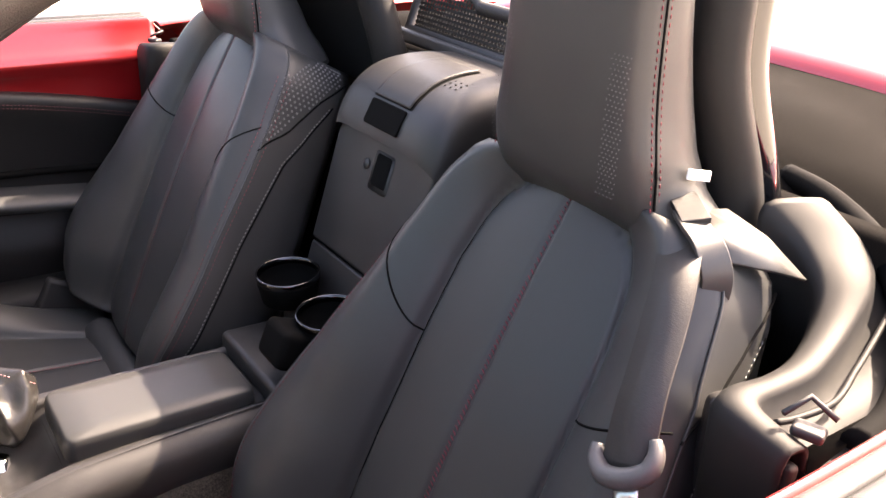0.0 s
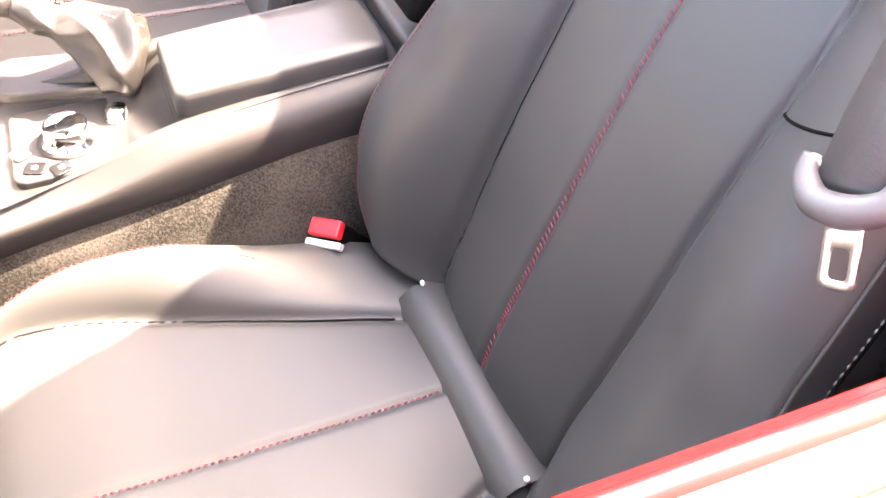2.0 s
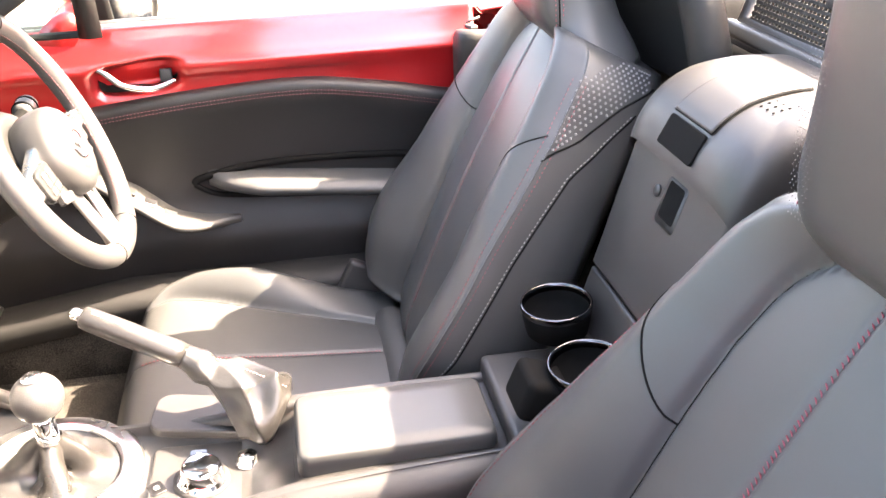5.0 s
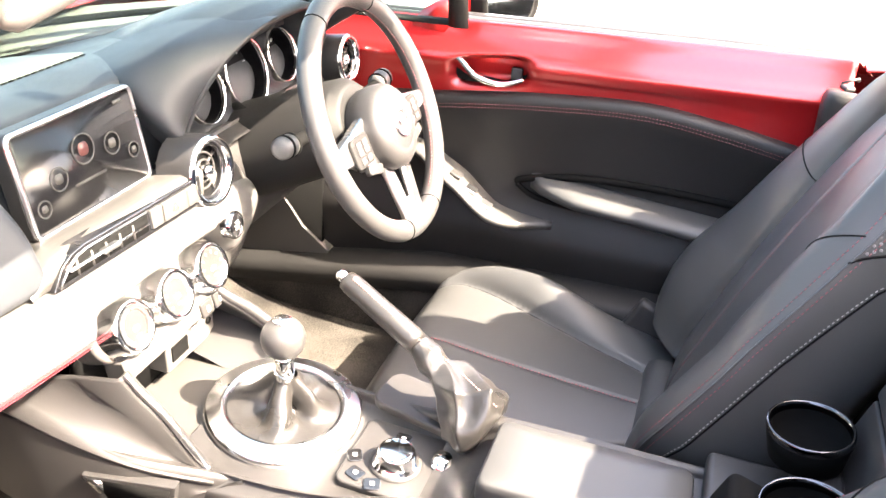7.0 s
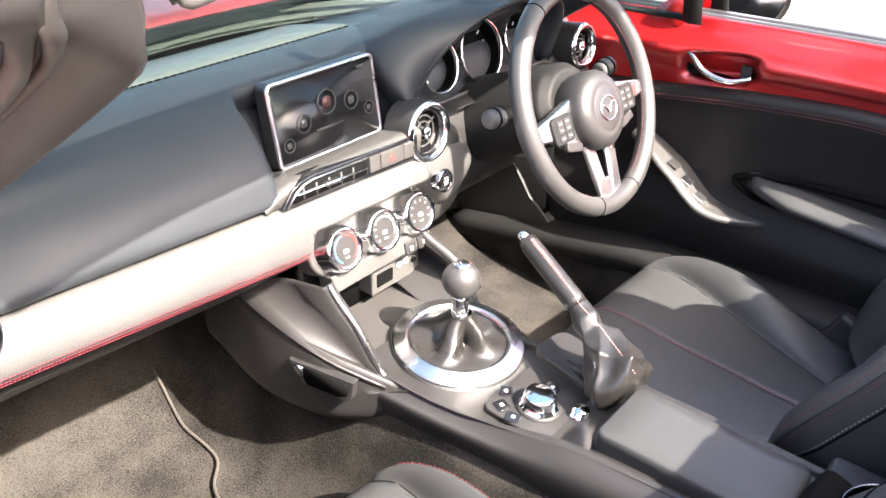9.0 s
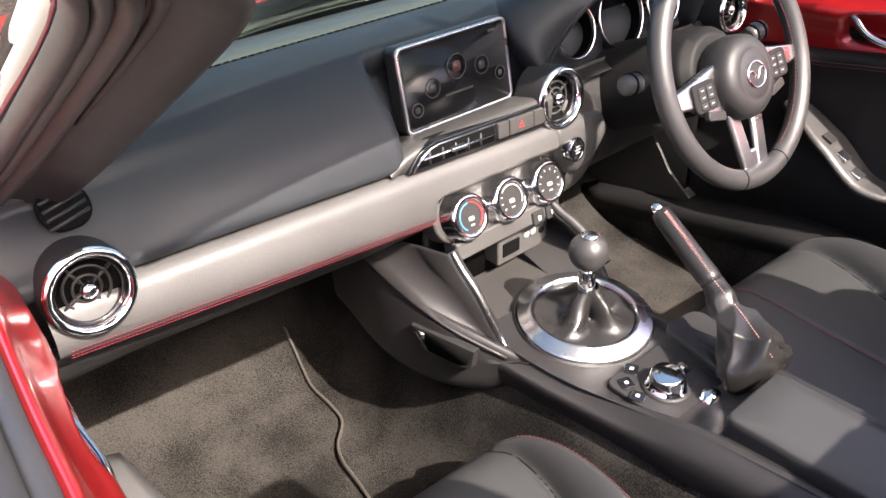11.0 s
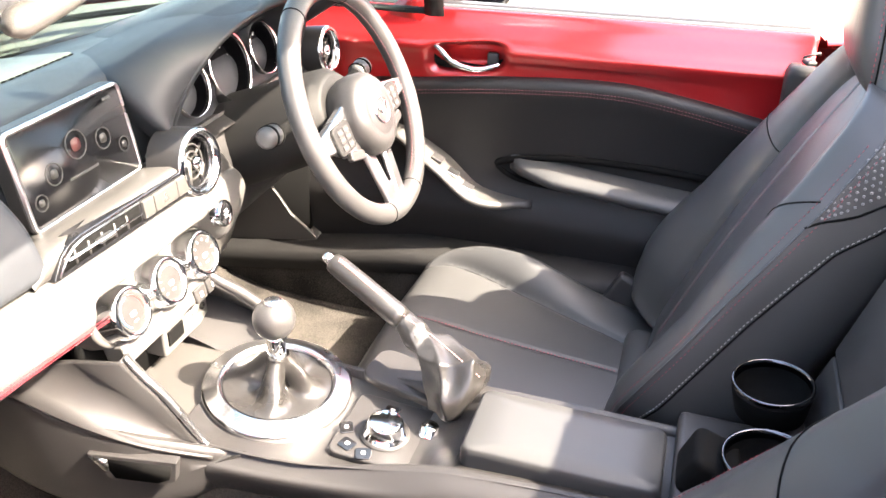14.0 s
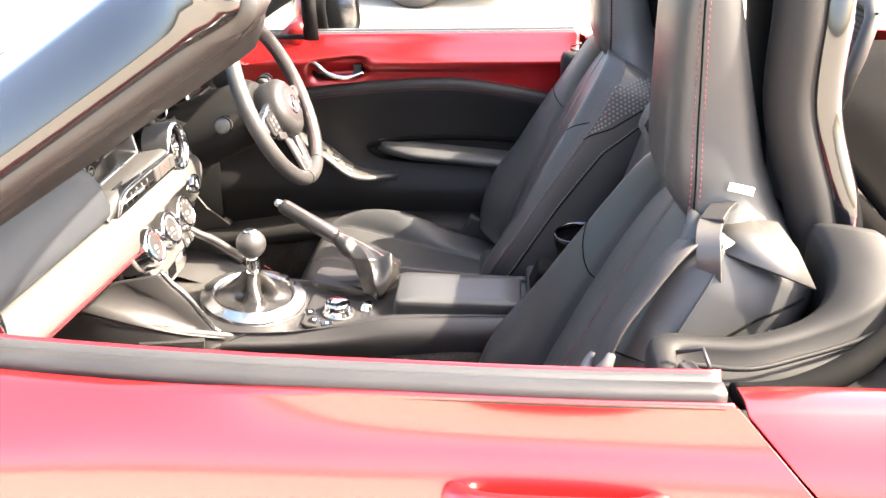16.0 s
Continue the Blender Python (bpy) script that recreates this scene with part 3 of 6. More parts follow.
# demister grille at the dash end
m = axes((-0.545, 0.468, 0.795), (0, -0.75, 0.66))
g = part("side_grille", slab(rounded(0.05, 0.045, 0.02), -0.003, 0.004, m), DARK, dash, bevel=0.002)
for k in range(4):
    part("grille_slat", box((0.042, 0.003, 0.004), m @ pose(0, -0.014 + 0.009 * k, 0.005, 0, 0, 12)), PLASTIC, g)

# shelf under the display, slot vent and hazard switch
rows = []
for i in range(25):
    x = -0.178 + 0.29 * i / 24
    b = band_top(x)
    up = 0.727 if x > -0.12 else 0.727 - 0.02 * ((-0.12 - x) / 0.058) ** 2
    rows.append([Vector((x, y, z)) for y, z in ((0.440, b + 0.001), (0.436, b + 0.004), (0.434, up - 0.004), (0.437, up + 0.001), (0.446, up + 0.003), (0.480, up - 0.004), (0.530, 0.704))])
part("screen_shelf", sheet(rows), PLASTIC_GREY, dash)
m = axes((-0.035, 0.4345, 0.7135), (0, -1, 0.10)) @ pose(0, 0, 0, 0, 0, -2.0)
part("slot_frame", slab([(-0.120, -0.016), (-0.104, 0.004), (-0.088, 0.012), (-0.07, 0.0155), (0.135, 0.0155), (0.135, -0.0185), (-0.118, -0.0185)], -0.02, 0.004, m), GLOSS, dash, "piano black slot frame", bevel=0.003)
part("slot_lip", tube([m @ Vector((x, y, 0.0042)) for x, y in ((-0.112, -0.0155), (-0.096, 0.0), (-0.082, 0.0075), (-0.068, 0.010), (0.03, 0.010))], 0.0012, 6), SATIN, dash)
# flat near-black slab paints the shade inside the slot
part("slot_shade", slab([(-0.105, -0.012), (-0.090, 0.002), (-0.076, 0.0075), (0.028, 0.0075), (0.028, -0.012)], 0.0, 0.0046, m), DARK, dash)
part("vent_slat", box((0.125, 0.002, 0.008), m @ pose(-0.035, -0.002, 0.005)), CHROME, dash)
for k in range(5):
    part("vent_fin", box((0.002, 0.016, 0.004), m @ pose(-0.085 + 0.022 * k, -0.003, 0.004)), PLASTIC_GREY, dash)
part("vent_lever", box((0.026, 0.0055, 0.009), m @ pose(-0.040, -0.001, 0.009)), SATIN, dash, bevel=0.002)
part("switch_blank", box((0.020, 0.022, 0.008), m @ pose(0.043, -0.001, 0.004)), PLASTIC_GREY, dash, bevel=0.0015)
hz = part("hazard_switch", box((0.046, 0.022, 0.008), m @ pose(0.0775, -0.001, 0.004)), PLASTIC_GREY, dash, bevel=0.0015)
part("hazard_mark", tube([m @ Vector((0.076 + 0.0055 * math.cos(a), -0.002 + 0.0060 * math.sin(a), 0.0083)) for a in (math.pi / 2 + k * 2 * math.pi / 3 for k in range(3))], 0.0009, 5, closed=True), REDPRINT, hz)
part("switch_blank", box((0.022, 0.022, 0.008), m @ pose(0.1125, -0.001, 0.004)), PLASTIC_GREY, dash, bevel=0.0015)

# climate dials
PLAQ = axes((0.016, 0.446, 0.598), (0, -0.94, 0.34)) @ pose(0, 0, 0, 0, 0, -1.5)
part("dial_plaque", slab(rounded(0.245, 0.070, 0.034, 10), -0.03, 0.004, PLAQ), PLASTIC_GREY, dash, "dark satin plaque", bevel=0.004)
for k, x in enumerate((-0.077, 0.0, 0.077)):
    m = PLAQ @ pose(x, 0, 0)
    dial = part("climate_dial", lathe([(0.037, 0.0), (0.037, 0.005), (0.0340, 0.010), (0.0325, 0.024), (0.0305, 0.030), (0.0250, 0.031), (0.0238, 0.028)], m, 48, cap=False), CHROME, dash, "chrome-ringed climate dial")
    part("dial_face", lathe([(0.0245, 0.0285), (0.012, 0.0285), (0.001, 0.0285)], m, 32, cap=False), PLASTIC, dial)
    arc = lambda a0, a1, r: [m @ Vector((r * math.cos(radians(a)), r * math.sin(radians(a)), 0.0290)) for a in np.linspace(a0, a1, 14)]
    if k == 0:
        part("dial_mark", tube(arc(95, 235, 0.0195), 0.0010, 5), BLUEPRINT, dial)
        part("dial_mark", tube(arc(-55, 85, 0.0195), 0.0010, 5), REDPRINT, dial)
    elif k == 1:
        part("dial_mark", tube(arc(-30, 140, 0.020), 0.0011, 5), GREYPRINT, dial)
        for a in (160, 190, 220):
            part("dial_mark", box((0.0034, 0.0018, 0.0008), m @ Matrix.Rotation(radians(a), 4, "Z") @ pose(0.0185, 0, 0.0288)), GREYPRINT, dial)
    else:
        for a in range(-30, 211, 34):
            part("dial_mark", box((0.0034, 0.0018, 0.0008), m @ Matrix.Rotation(radians(a), 4, "Z") @ pose(0.0185, 0, 0.0288)), GREYPRINT, dial)
    part("dial_mark", slab(rounded(0.010, 0.006, 0.002, 2), 0.0284, 0.0291, m @ pose(0, -0.003, 0)), GREYPRINT, dial)
    part("dial_mark", box((0.007, 0.002, 0.0008), m @ pose(0, -0.012, 0.0288)), GREYPRINT, dial)
# rounded end of the band near the column, and the starter button
rows = []
for k in range(15):
    a = radians(-110 + 225 * k / 14)
    rows.append([Vector((0.165 + 0.075 * math.cos(a) * q, 0.434 + 0.012 * q ** 2, 0.632 + 0.082 * math.sin(a) * q)) for q in (0.0, 0.4, 0.7, 0.9)]
                + [Vector((0.165 + 0.078 * math.cos(a), 0.456, 0.632 + 0.086 * math.sin(a))), Vector((0.165 + 0.080 * math.cos(a), 0.53, 0.632 + 0.088 * math.sin(a)))])
part("band_end", sheet(rows), PLASTIC_GREY, dash)
m = axes((0.144, 0.4165, 0.641), (0.10, -1, 0.12))
st = part("starter_button", lathe([(0.0185, -0.01), (0.0185, 0.003), (0.0165, 0.006), (0.0145, 0.004)], m, 32, cap=False), DARK_CHROME, dash, "chrome-ringed start button")
part("starter_face", lathe([(0.0145, 0.004), (0.001, 0.0052)], m, 32, cap=False), GLOSS, st)
for q, w in ((0.0045, 0.008), (0.0, 0.012), (-0.0045, 0.009)):
    part("starter_mark", box((w, 0.002, 0.001), m @ pose(0, q, 0.0052)), GREYPRINT, st)

# instrument hood
rows = []
for i in range(18):
    f = i / 17
    hw = 0.195 - 0.075 * f ** 0.8
    hh = value([(0, 0.155), (0.15, 0.163), (0.4, 0.152), (1, 0.075)], f)
    row = []
    for j in range(41):
        a = math.pi * j / 40
        c, sn = math.cos(a), math.sin(a)
        z = 0.715 + hh * abs(sn) ** 0.70
        y0 = 0.500 - 0.062 * sn ** 0.8
        row.append(Vector((0.352 - hw * math.copysign(abs(c) ** 0.80, c), y0 + (0.78 - y0) * f, z)))
    rows.append(row)
thick(part("instrument_hood", sheet(rows), PAD, dash, "soft-skinned hood"), 0.007)
rows = []
LEFT = curve([(0.128, 0.464, 0.748), (0.112, 0.478, 0.772), (0.104, 0.505, 0.803), (0.114, 0.545, 0.829), (0.165, 0.625, 0.828)], 22)
for k in range(22):
    a = radians(4 + 80 * k / 21)
    c, sn = math.cos(a), math.sin(a)
    R_ = Vector((0.352 - 0.196 * c ** 0.80, 0.499 - 0.062 * sn ** 0.8, 0.7165 + 0.155 * sn ** 0.70))
    mid = LEFT[k].lerp(R_, 0.5) + Vector((-0.006, -0.002, 0.003)) * math.sin(math.pi * k / 21) + Vector((-0.006, 0.016, 0.016)) * (k / 21) ** 2
    rows.append(curve([LEFT[k] + Vector((0.012, 0.03, -0.02)), LEFT[k], mid, R_], 14))
part("hood_cheek", sheet(rows), PAD, dash)
m0 = axes((0.355, 0.545, 0.762), (0, -0.96, 0.28))
part("cluster_back", slab(rounded(0.35, 0.14, 0.06), -0.02, 0.0, m0), DARK, dash)
part("cluster_floor", sheet([[Vector((x, y, z)) for y, z in ((0.47, 0.712), (0.50, 0.716), (0.56, 0.70))] for x in (0.17, 0.26, 0.35, 0.44, 0.53)]), PLASTIC, dash)
for x, r in ((-0.108, 0.042), (0.0, 0.054), (0.108, 0.042)):
    m = m0 @ pose(x, 0.0, 0)
    ga = part("gauge", lathe([(r, 0.0), (r, 0.034), (r * 0.985, 0.037), (r * 0.955, 0.034), (r * 0.95, 0.030)], m, 44, cap=False), CHROME, dash, "chrome-ringed gauge")
    part("gauge_face", lathe([(r * 0.93, 0.004), (0.001, 0.004)], m, 32, cap=False), GAUGE, ga)
    part("gauge_well", lathe([(r * 0.95, 0.030), (r * 0.93, 0.003)], m, 36, cap=False), GAUGE, ga)
    for k in range(11):
        a = radians(-40 + 26 * k)
        part("gauge_tick", box((r * 0.14, 0.0022, 0.0008), m @ Matrix.Rotation(a, 4, "Z") @ pose(r * 0.80, 0, 0.005)), WHITE, ga)
    part("needle", box((0.0030, r * 0.75, 0.002), m @ Matrix.Rotation(radians(140 if x == 0 else 120), 4, "Z") @ pose(0, r * 0.34, 0.007)), REDPRINT, ga)

# ---- display ----
disp = thing("infotainment_display", "freestanding touchscreen in silver frame showing dim round icons", "display")
M = axes((-0.006, 0.503, 0.773), (0, -0.985, 0.17))
part("display_body", slab(rounded(0.196, 0.118, 0.010), -0.022, 0.0, M), PLASTIC, disp, bevel=0.003)
bmf = bmesh.new()
outer, inner = rounded(0.194, 0.116, 0.010), rounded(0.186, 0.107, 0.006)
sheet([[M @ Vector((x, y, h)) for x, y in o] for o, h in ((outer, -0.012), (outer, 0.003), (inner, 0.0035), (inner, 0.0))], close_v=True, bm=bmf)
part("display_frame", bmf, SATIN, disp, "brushed silver frame")
part("display_glass", slab(inner, -0.001, 0.0015, M), SCREEN, disp)
DIM = glowing("dim icon ring", (0.020, 0.0195, 0.018), 0.06)
DIMRED = glowing("dim red icon", (0.040, 0.010, 0.009), 0.08)
for x, y, r, mm in ((-0.075, -0.028, 0.009, DIM), (-0.045, -0.006, 0.0125, DIM), (0.0, 0.012, 0.0165, DIMRED), (0.045, 0.003, 0.0125, DIM), (0.077, -0.016, 0.009, DIM)):
    part("icon_ring", tube([M @ Vector((x + r * math.cos(a), y + r * math.sin(a), 0.0018)) for a in (i * math.pi / 16 for i in range(32))], 0.0009, 5, closed=True), DIM, disp)
    part("icon", slab(rounded(r * 0.9, r * 0.9, r * 0.3, 3), 0.0016, 0.0022, M @ pose(x, y, 0)), mm, disp)
part("caption_bar", box((0.05, 0.003, 0.0006), M @ pose(0.0, -0.022, 0.0018)), DIM, disp)
part("clock_bar", box((0.014, 0.004, 0.0006), M @ pose(0.07, 0.044, 0.0018)), DIM, disp)
part("display_foot", box((0.12, 0.05, 0.03), pose(-0.006, 0.52, 0.713)), PLASTIC, disp, bevel=0.006)


# ---- steering wheel and column ----
wheel = thing("steering_wheel", "black leather steering wheel with silver spokes and round hub", "steering wheel")
W = axes((0.355, 0.303, 0.743), (0, -0.915, 0.404))
H = W @ pose(0, -0.020, 0)
R = 0.168
part("rim", tube([W @ Vector((R * math.cos(a), R * math.sin(a), 0)) for a in (2 * math.pi * i / 72 for i in range(72))], 0.0155, 14, closed=True), LEATHER_SIDE, wheel)
for a in (62, 118, -72, -108):
    c = radians(a)
    part("rim_seam", tube([W @ Vector(((R + 0.0158 * math.cos(t)) * math.cos(c), (R + 0.0158 * math.cos(t)) * math.sin(c), 0.0158 * math.sin(t))) for t in (2 * math.pi * i / 14 for i in range(14))], 0.0009, 5, closed=True), DARK, wheel)
part("rim_stitching", stitches([W @ Vector(((R - 0.0155) * math.cos(a), (R - 0.0155) * math.sin(a), 0.002)) for a in (radians(-65 + 130 * i / 60) for i in range(61))], 0.006, 0.0009), THREAD_DULL, wheel)
part("rim_stitching", stitches([W @ Vector(((R - 0.0155) * math.cos(a), (R - 0.0155) * math.sin(a), 0.002)) for a in (radians(115 + 130 * i / 60) for i in range(61))], 0.006, 0.0009), THREAD_DULL, wheel)
# hub
part("hub", lathe([(0.001, 0.0295), (0.026, 0.0290), (0.0335, 0.0278), (0.036, 0.0270), (0.0385, 0.0278), (0.046, 0.0268), (0.053, 0.0235), (0.0585, 0.0175), (0.0610, 0.010), (0.0618, -0.004), (0.060, -0.02), (0.045, -0.05), (0.035, -0.09)], H, 56), PLASTIC, wheel, "dark grey airbag cover")
part("badge_ring", tube([H @ Vector((0.0215 * math.cos(a), 0.0185 * math.sin(a), 0.0300)) for a in (2 * math.pi * i / 40 for i in range(40))], 0.0016, 6, closed=True), CHROME, wheel)
part("badge_wing", tube(curve([H @ Vector(p) for p in ((-0.018, 0.006, 0.0300), (-0.009, 0.006, 0.0302), (0.0, -0.006, 0.0302), (0.009, 0.006, 0.0302), (0.018, 0.006, 0.0300))], 16), 0.0014, 6), CHROME, wheel)
for s in (-1, 1):
    sp = part("side_spoke", slab([(s * x, y) for x, y in ((0.045, 0.034), (0.10, 0.022), (0.158, 0.012), (0.158, -0.010), (0.115, -0.016), (0.085, -0.034), (0.05, -0.040))][::s], -0.014, 0.002, H), SATIN, wheel, "satin silver spoke", bevel=0.004)
    part("switch_pad", slab(rounded(0.052, 0.042, 0.008), 0.0, 0.007, H @ pose(s * 0.092, -0.004, 0)), TRIM, sp, bevel=0.002)
    for q in (-0.012, 0.0, 0.010):
        for d in (-0.009, 0.009):
            part("switch_key", slab(rounded(0.015, 0.0095, 0.002, 2), 0.007, 0.0086, H @ pose(s * 0.091 + d, q - 0.004, 0)), PLASTIC, sp, bevel=0.0008)
            part("switch_mark", box((0.006, 0.0014, 0.0006), H @ pose(s * 0.091 + d, q - 0.004, 0.0088)), GREYPRINT, sp)
    part("switch_bar", slab(rounded(0.040, 0.014, 0.004), 0.0, 0.009, H @ pose(s * 0.078, -0.036, 0, 0, 0, s * 14)), PLASTIC, sp, bevel=0.002)
    part("lower_spoke", slab([(s * x, y) for x, y in ((0.016, -0.05), (0.042, -0.044), (0.030, -0.138), (0.003, -0.138))][::s], -0.010, 0.000, H), SATIN, wheel, "satin silver spoke", bevel=0.004)
part("spoke_foot", slab([(-0.031, -0.142), (0.031, -0.142), (0.027, -0.115), (0.006, -0.108), (-0.006, -0.108), (-0.027, -0.115)], -0.012, -0.002, H), SATIN, wheel, bevel=0.004)

column = thing("steering_column", "black steering column shroud with two control stalks", "steering column")
part("shroud", lathe([(0.060, -0.03), (0.074, -0.045), (0.078, -0.09), (0.085, -0.22)], W @ Matrix.Diagonal((1, 0.85, 1, 1)), 32), TRIM, column, bevel=0.004)
for s in (-1, 1):
    st = part("stalk", tube([W @ Vector(p) for p in ((s * 0.05, 0.012, -0.07), (s * 0.12, 0.018, -0.062), (s * 0.145, 0.020, -0.060))], 0.009, 12), DARK, column)
    part("stalk_knob", lathe([(0.011, 0), (0.0145, 0.004), (0.0155, 0.02), (0.0145, 0.034), (0.010, 0.038)], W @ axes((s * 0.138, 0.0195, -0.061), (s, 0.12, 0.1)), 24), STALK, st, "grey stalk end")
    for q in (0.008, 0.026):
        part("stalk_band", lathe([(0.0140, q - 0.0025), (0.0163, q - 0.0018), (0.0163, q + 0.0018), (0.0140, q + 0.0025)], W @ axes((s * 0.138, 0.0195, -0.061), (s, 0.12, 0.1)), 24, cap=False), DARK, st)
    part("stalk_mark", box((0.006, 0.002, 0.002), W @ pose(s * 0.158, 0.022, -0.045)), WHITE, st)

# ---- centre console ----
cons = thing("centre_console", "black centre console with silver-ringed gear lever surround", "console")
# body with rounded shoulders
rows = []
for i in range(36):
    y = 0.36 - 0.66 * i / 35
    zt = value([(-0.30, 0.500), (-0.2, 0.498), (0.02, 0.490), (0.06, 0.462), (0.13, 0.452), (0.22, 0.456), (0.30, 0.466), (0.36, 0.474)], y)
    sh = value([(-0.30, 0.510), (-0.2, 0.508), (0.02, 0.500), (0.13, 0.478), (0.25, 0.470), (0.36, 0.474)], y)
    w = value([(-0.30, 0.084), (-0.15, 0.090), (0.05, 0.100), (0.16, 0.104), (0.28, 0.112), (0.36, 0.116)], y)
    lo = value([(-0.30, 0.455), (-0.15, 0.452), (0.05, 0.446), (0.28, 0.440), (0.36, 0.43)], y)
    wi = value([(-0.3, 0.062), (0.02, 0.064), (0.1, 0.068), (0.2, 0.090), (0.36, 0.096)], y)
    half = [(w - 0.002, lo - 0.02), (w + 0.004, lo), (w + 0.004, (lo + sh) / 2), (w - 0.004, sh - 0.012), (w - 0.016, sh - 0.002), ((w + wi) / 2 - 0.002, sh), (wi + 0.003, sh - 0.002), (wi, zt)]
    hc = [Vector((x, y, z)) for x, z, _ in curve([(x, z, 0) for x, z in half], 22)]
    rows.append([Vector((-v.x, v.y, v.z)) for v in hc] + [Vector((0, y, zt))] + hc[::-1])
part("console_body", sheet(rows), PLASTIC, cons)
# front pod beside the passenger's knee, its pocket painted on
rows = []
for i in range(20):
    y = 0.62 - 0.35 * i / 19
    f = i / 19
    zt = value([(0, 0.556), (0.35, 0.540), (0.7, 0.506), (1, 0.466)], f)
    lo = value([(0, 0.42), (0.3, 0.392), (0.6, 0.388), (0.85, 0.402), (1, 0.430)], f)
    w = value([(0, 0.165), (0.4, 0.172), (0.7, 0.154), (0.88, 0.121), (1, 0.100)], f)
    rows.append([Vector((-x, y, z)) for x, z, _ in curve([(w - 0.05, lo - 0.02, 0), (w - 0.008, lo, 0), (w, lo + 0.04, 0), (w - 0.001, zt - 0.022, 0), (w - 0.006, zt - 0.006, 0), (w - 0.018, zt - 0.008, 0), (0.07, zt - 0.045, 0)], 30)])
part("console_pod", sheet(rows), PLASTIC, cons)
rows = [[Vector((-v.x, v.y, v.z)) for v in r] for r in rows]
part("console_pod", sheet(rows), PLASTIC, cons)
m = axes((-0.1590, 0.372, 0.468), (-1, -0.22, 0.05))
part("pocket_lip", slab([(-0.054, 0.016), (0.050, 0.013), (0.046, -0.015), (0.030, -0.021), (-0.030, -0.019), (-0.044, -0.004)], -0.012, 0.0012, m), PLASTIC, cons, bevel=0.001)
# near-black slab paints the pocket's inner shade, the silver chamfer its lit edge
part("pocket_shade", slab([(-0.030, 0.011), (0.044, 0.008), (0.040, -0.011), (0.026, -0.018), (-0.024, -0.016), (-0.030, -0.006)], -0.004, 0.0018, m), DARK, cons)
part("pocket_chamfer", slab([(-0.052, 0.013), (-0.031, 0.009), (-0.031, -0.006), (-0.036, -0.006)], -0.004, 0.0022, m), SATIN, cons)
# tray floor in front of the lever
part("tray_floor", slab([(-0.095, 0.34), (0.125, 0.34), (0.125, 0.47), (-0.095, 0.47)], 0.455, 0.468), PLASTIC_GREY, cons, bevel=0.003)
part("tray_back", box((0.23, 0.02, 0.14), pose(0.014, 0.475, 0.53)), DARK, cons)
part("switch_strip", box((0.205, 0.03, 0.026), pose(0.016, 0.434, 0.558, -14)), BAND_END, cons, bevel=0.003)
for x in (0.07, 0.098):
    b = part("seat_heater_switch", box((0.024, 0.006, 0.020), pose(x, 0.4175, 0.5565, -14)), PLASTIC, cons, bevel=0.002)
    part("switch_mark", box((0.005, 0.001, 0.007), pose(x, 0.4137, 0.5565, -14)), WHITE, b)
usb = part("socket_block", box((0.105, 0.03, 0.046), pose(0.060, 0.452, 0.512)), BAND_END, cons, bevel=0.003)
part("card_slot", box((0.034, 0.003, 0.022), pose(0.034, 0.4365, 0.512)), DARK, usb, bevel=0.001)
for x in (0.066, 0.080):
    part("usb_socket", box((0.010, 0.003, 0.010), pose(x, 0.4365, 0.520)), GREYPRINT, usb)
part("aux_socket", lathe([(0.005, 0), (0.005, 0.003), (0.001, 0.003)], axes((0.098, 0.4375, 0.516), (0, -1, 0)), 16), DARK, usb)
# bracket arms: side cheek and satin edge
for s, A, B in ((-1, Vector((-0.124, 0.392, 0.592)), Vector((-0.103, 0.326, 0.480))), (1, Vector((0.104, 0.424, 0.566)), Vector((0.131, 0.345, 0.500)))):
    edge_pts = curve([A, A.lerp(B, 0.2), A.lerp(B, 0.5) + Vector((0, -0.003, 0.003)), B, B + Vector((0, -0.012, -0.010))], 16)
    rows = []
    foot = curve([(s * 0.166, 0.615, 0.560), (s * 0.172, 0.52, 0.546), (s * 0.168, 0.44, 0.522), (s * 0.150, 0.37, 0.496), (s * 0.112, 0.300, 0.466)], 16)
    for k, q in enumerate(edge_pts):
        f = k / 15
        if s < 0:
            e = foot[k]
            rows.append([q + Vector((0.012, 0.004, -0.004)), q + Vector((0.010, -0.001, 0.002)), q, q + Vector((-0.006, 0.003, -0.002))] + [q.lerp(e, a) + Vector((0.010, 0.0, -0.008)) * math.sin(math.pi * a) for a in (0.3, 0.55, 0.8, 1.0)])
            continue
        rows.append([q + Vector((-s * 0.012, 0.004, -0.004)), q + Vector((-s * 0.010, -0.001, 0.002)), q, q + Vector((s * 0.006, 0.002, -0.001)), q + Vector((s * 0.009, 0.03, -0.006)), q + Vector((s * 0.013, 0.08, -0.012 + 0.01 * f)), q + Vector((s * 0.016, 0.17, -0.02 + 0.03 * f))])
    thick(part("bracket_cheek", sheet(rows), PLASTIC, cons), 0.004)
    part("bracket_trim", tube([q + Vector((-s * 0.002, -0.002, 0.001)) for q in edge_pts], [(0.0030 if s < 0 else 0.0070) + 0.0012 * math.sin(math.pi * k / 15) for k in range(16)], 8), SATIN if s < 0 else PLASTIC, cons, "satin trim bar" if s < 0 else "")
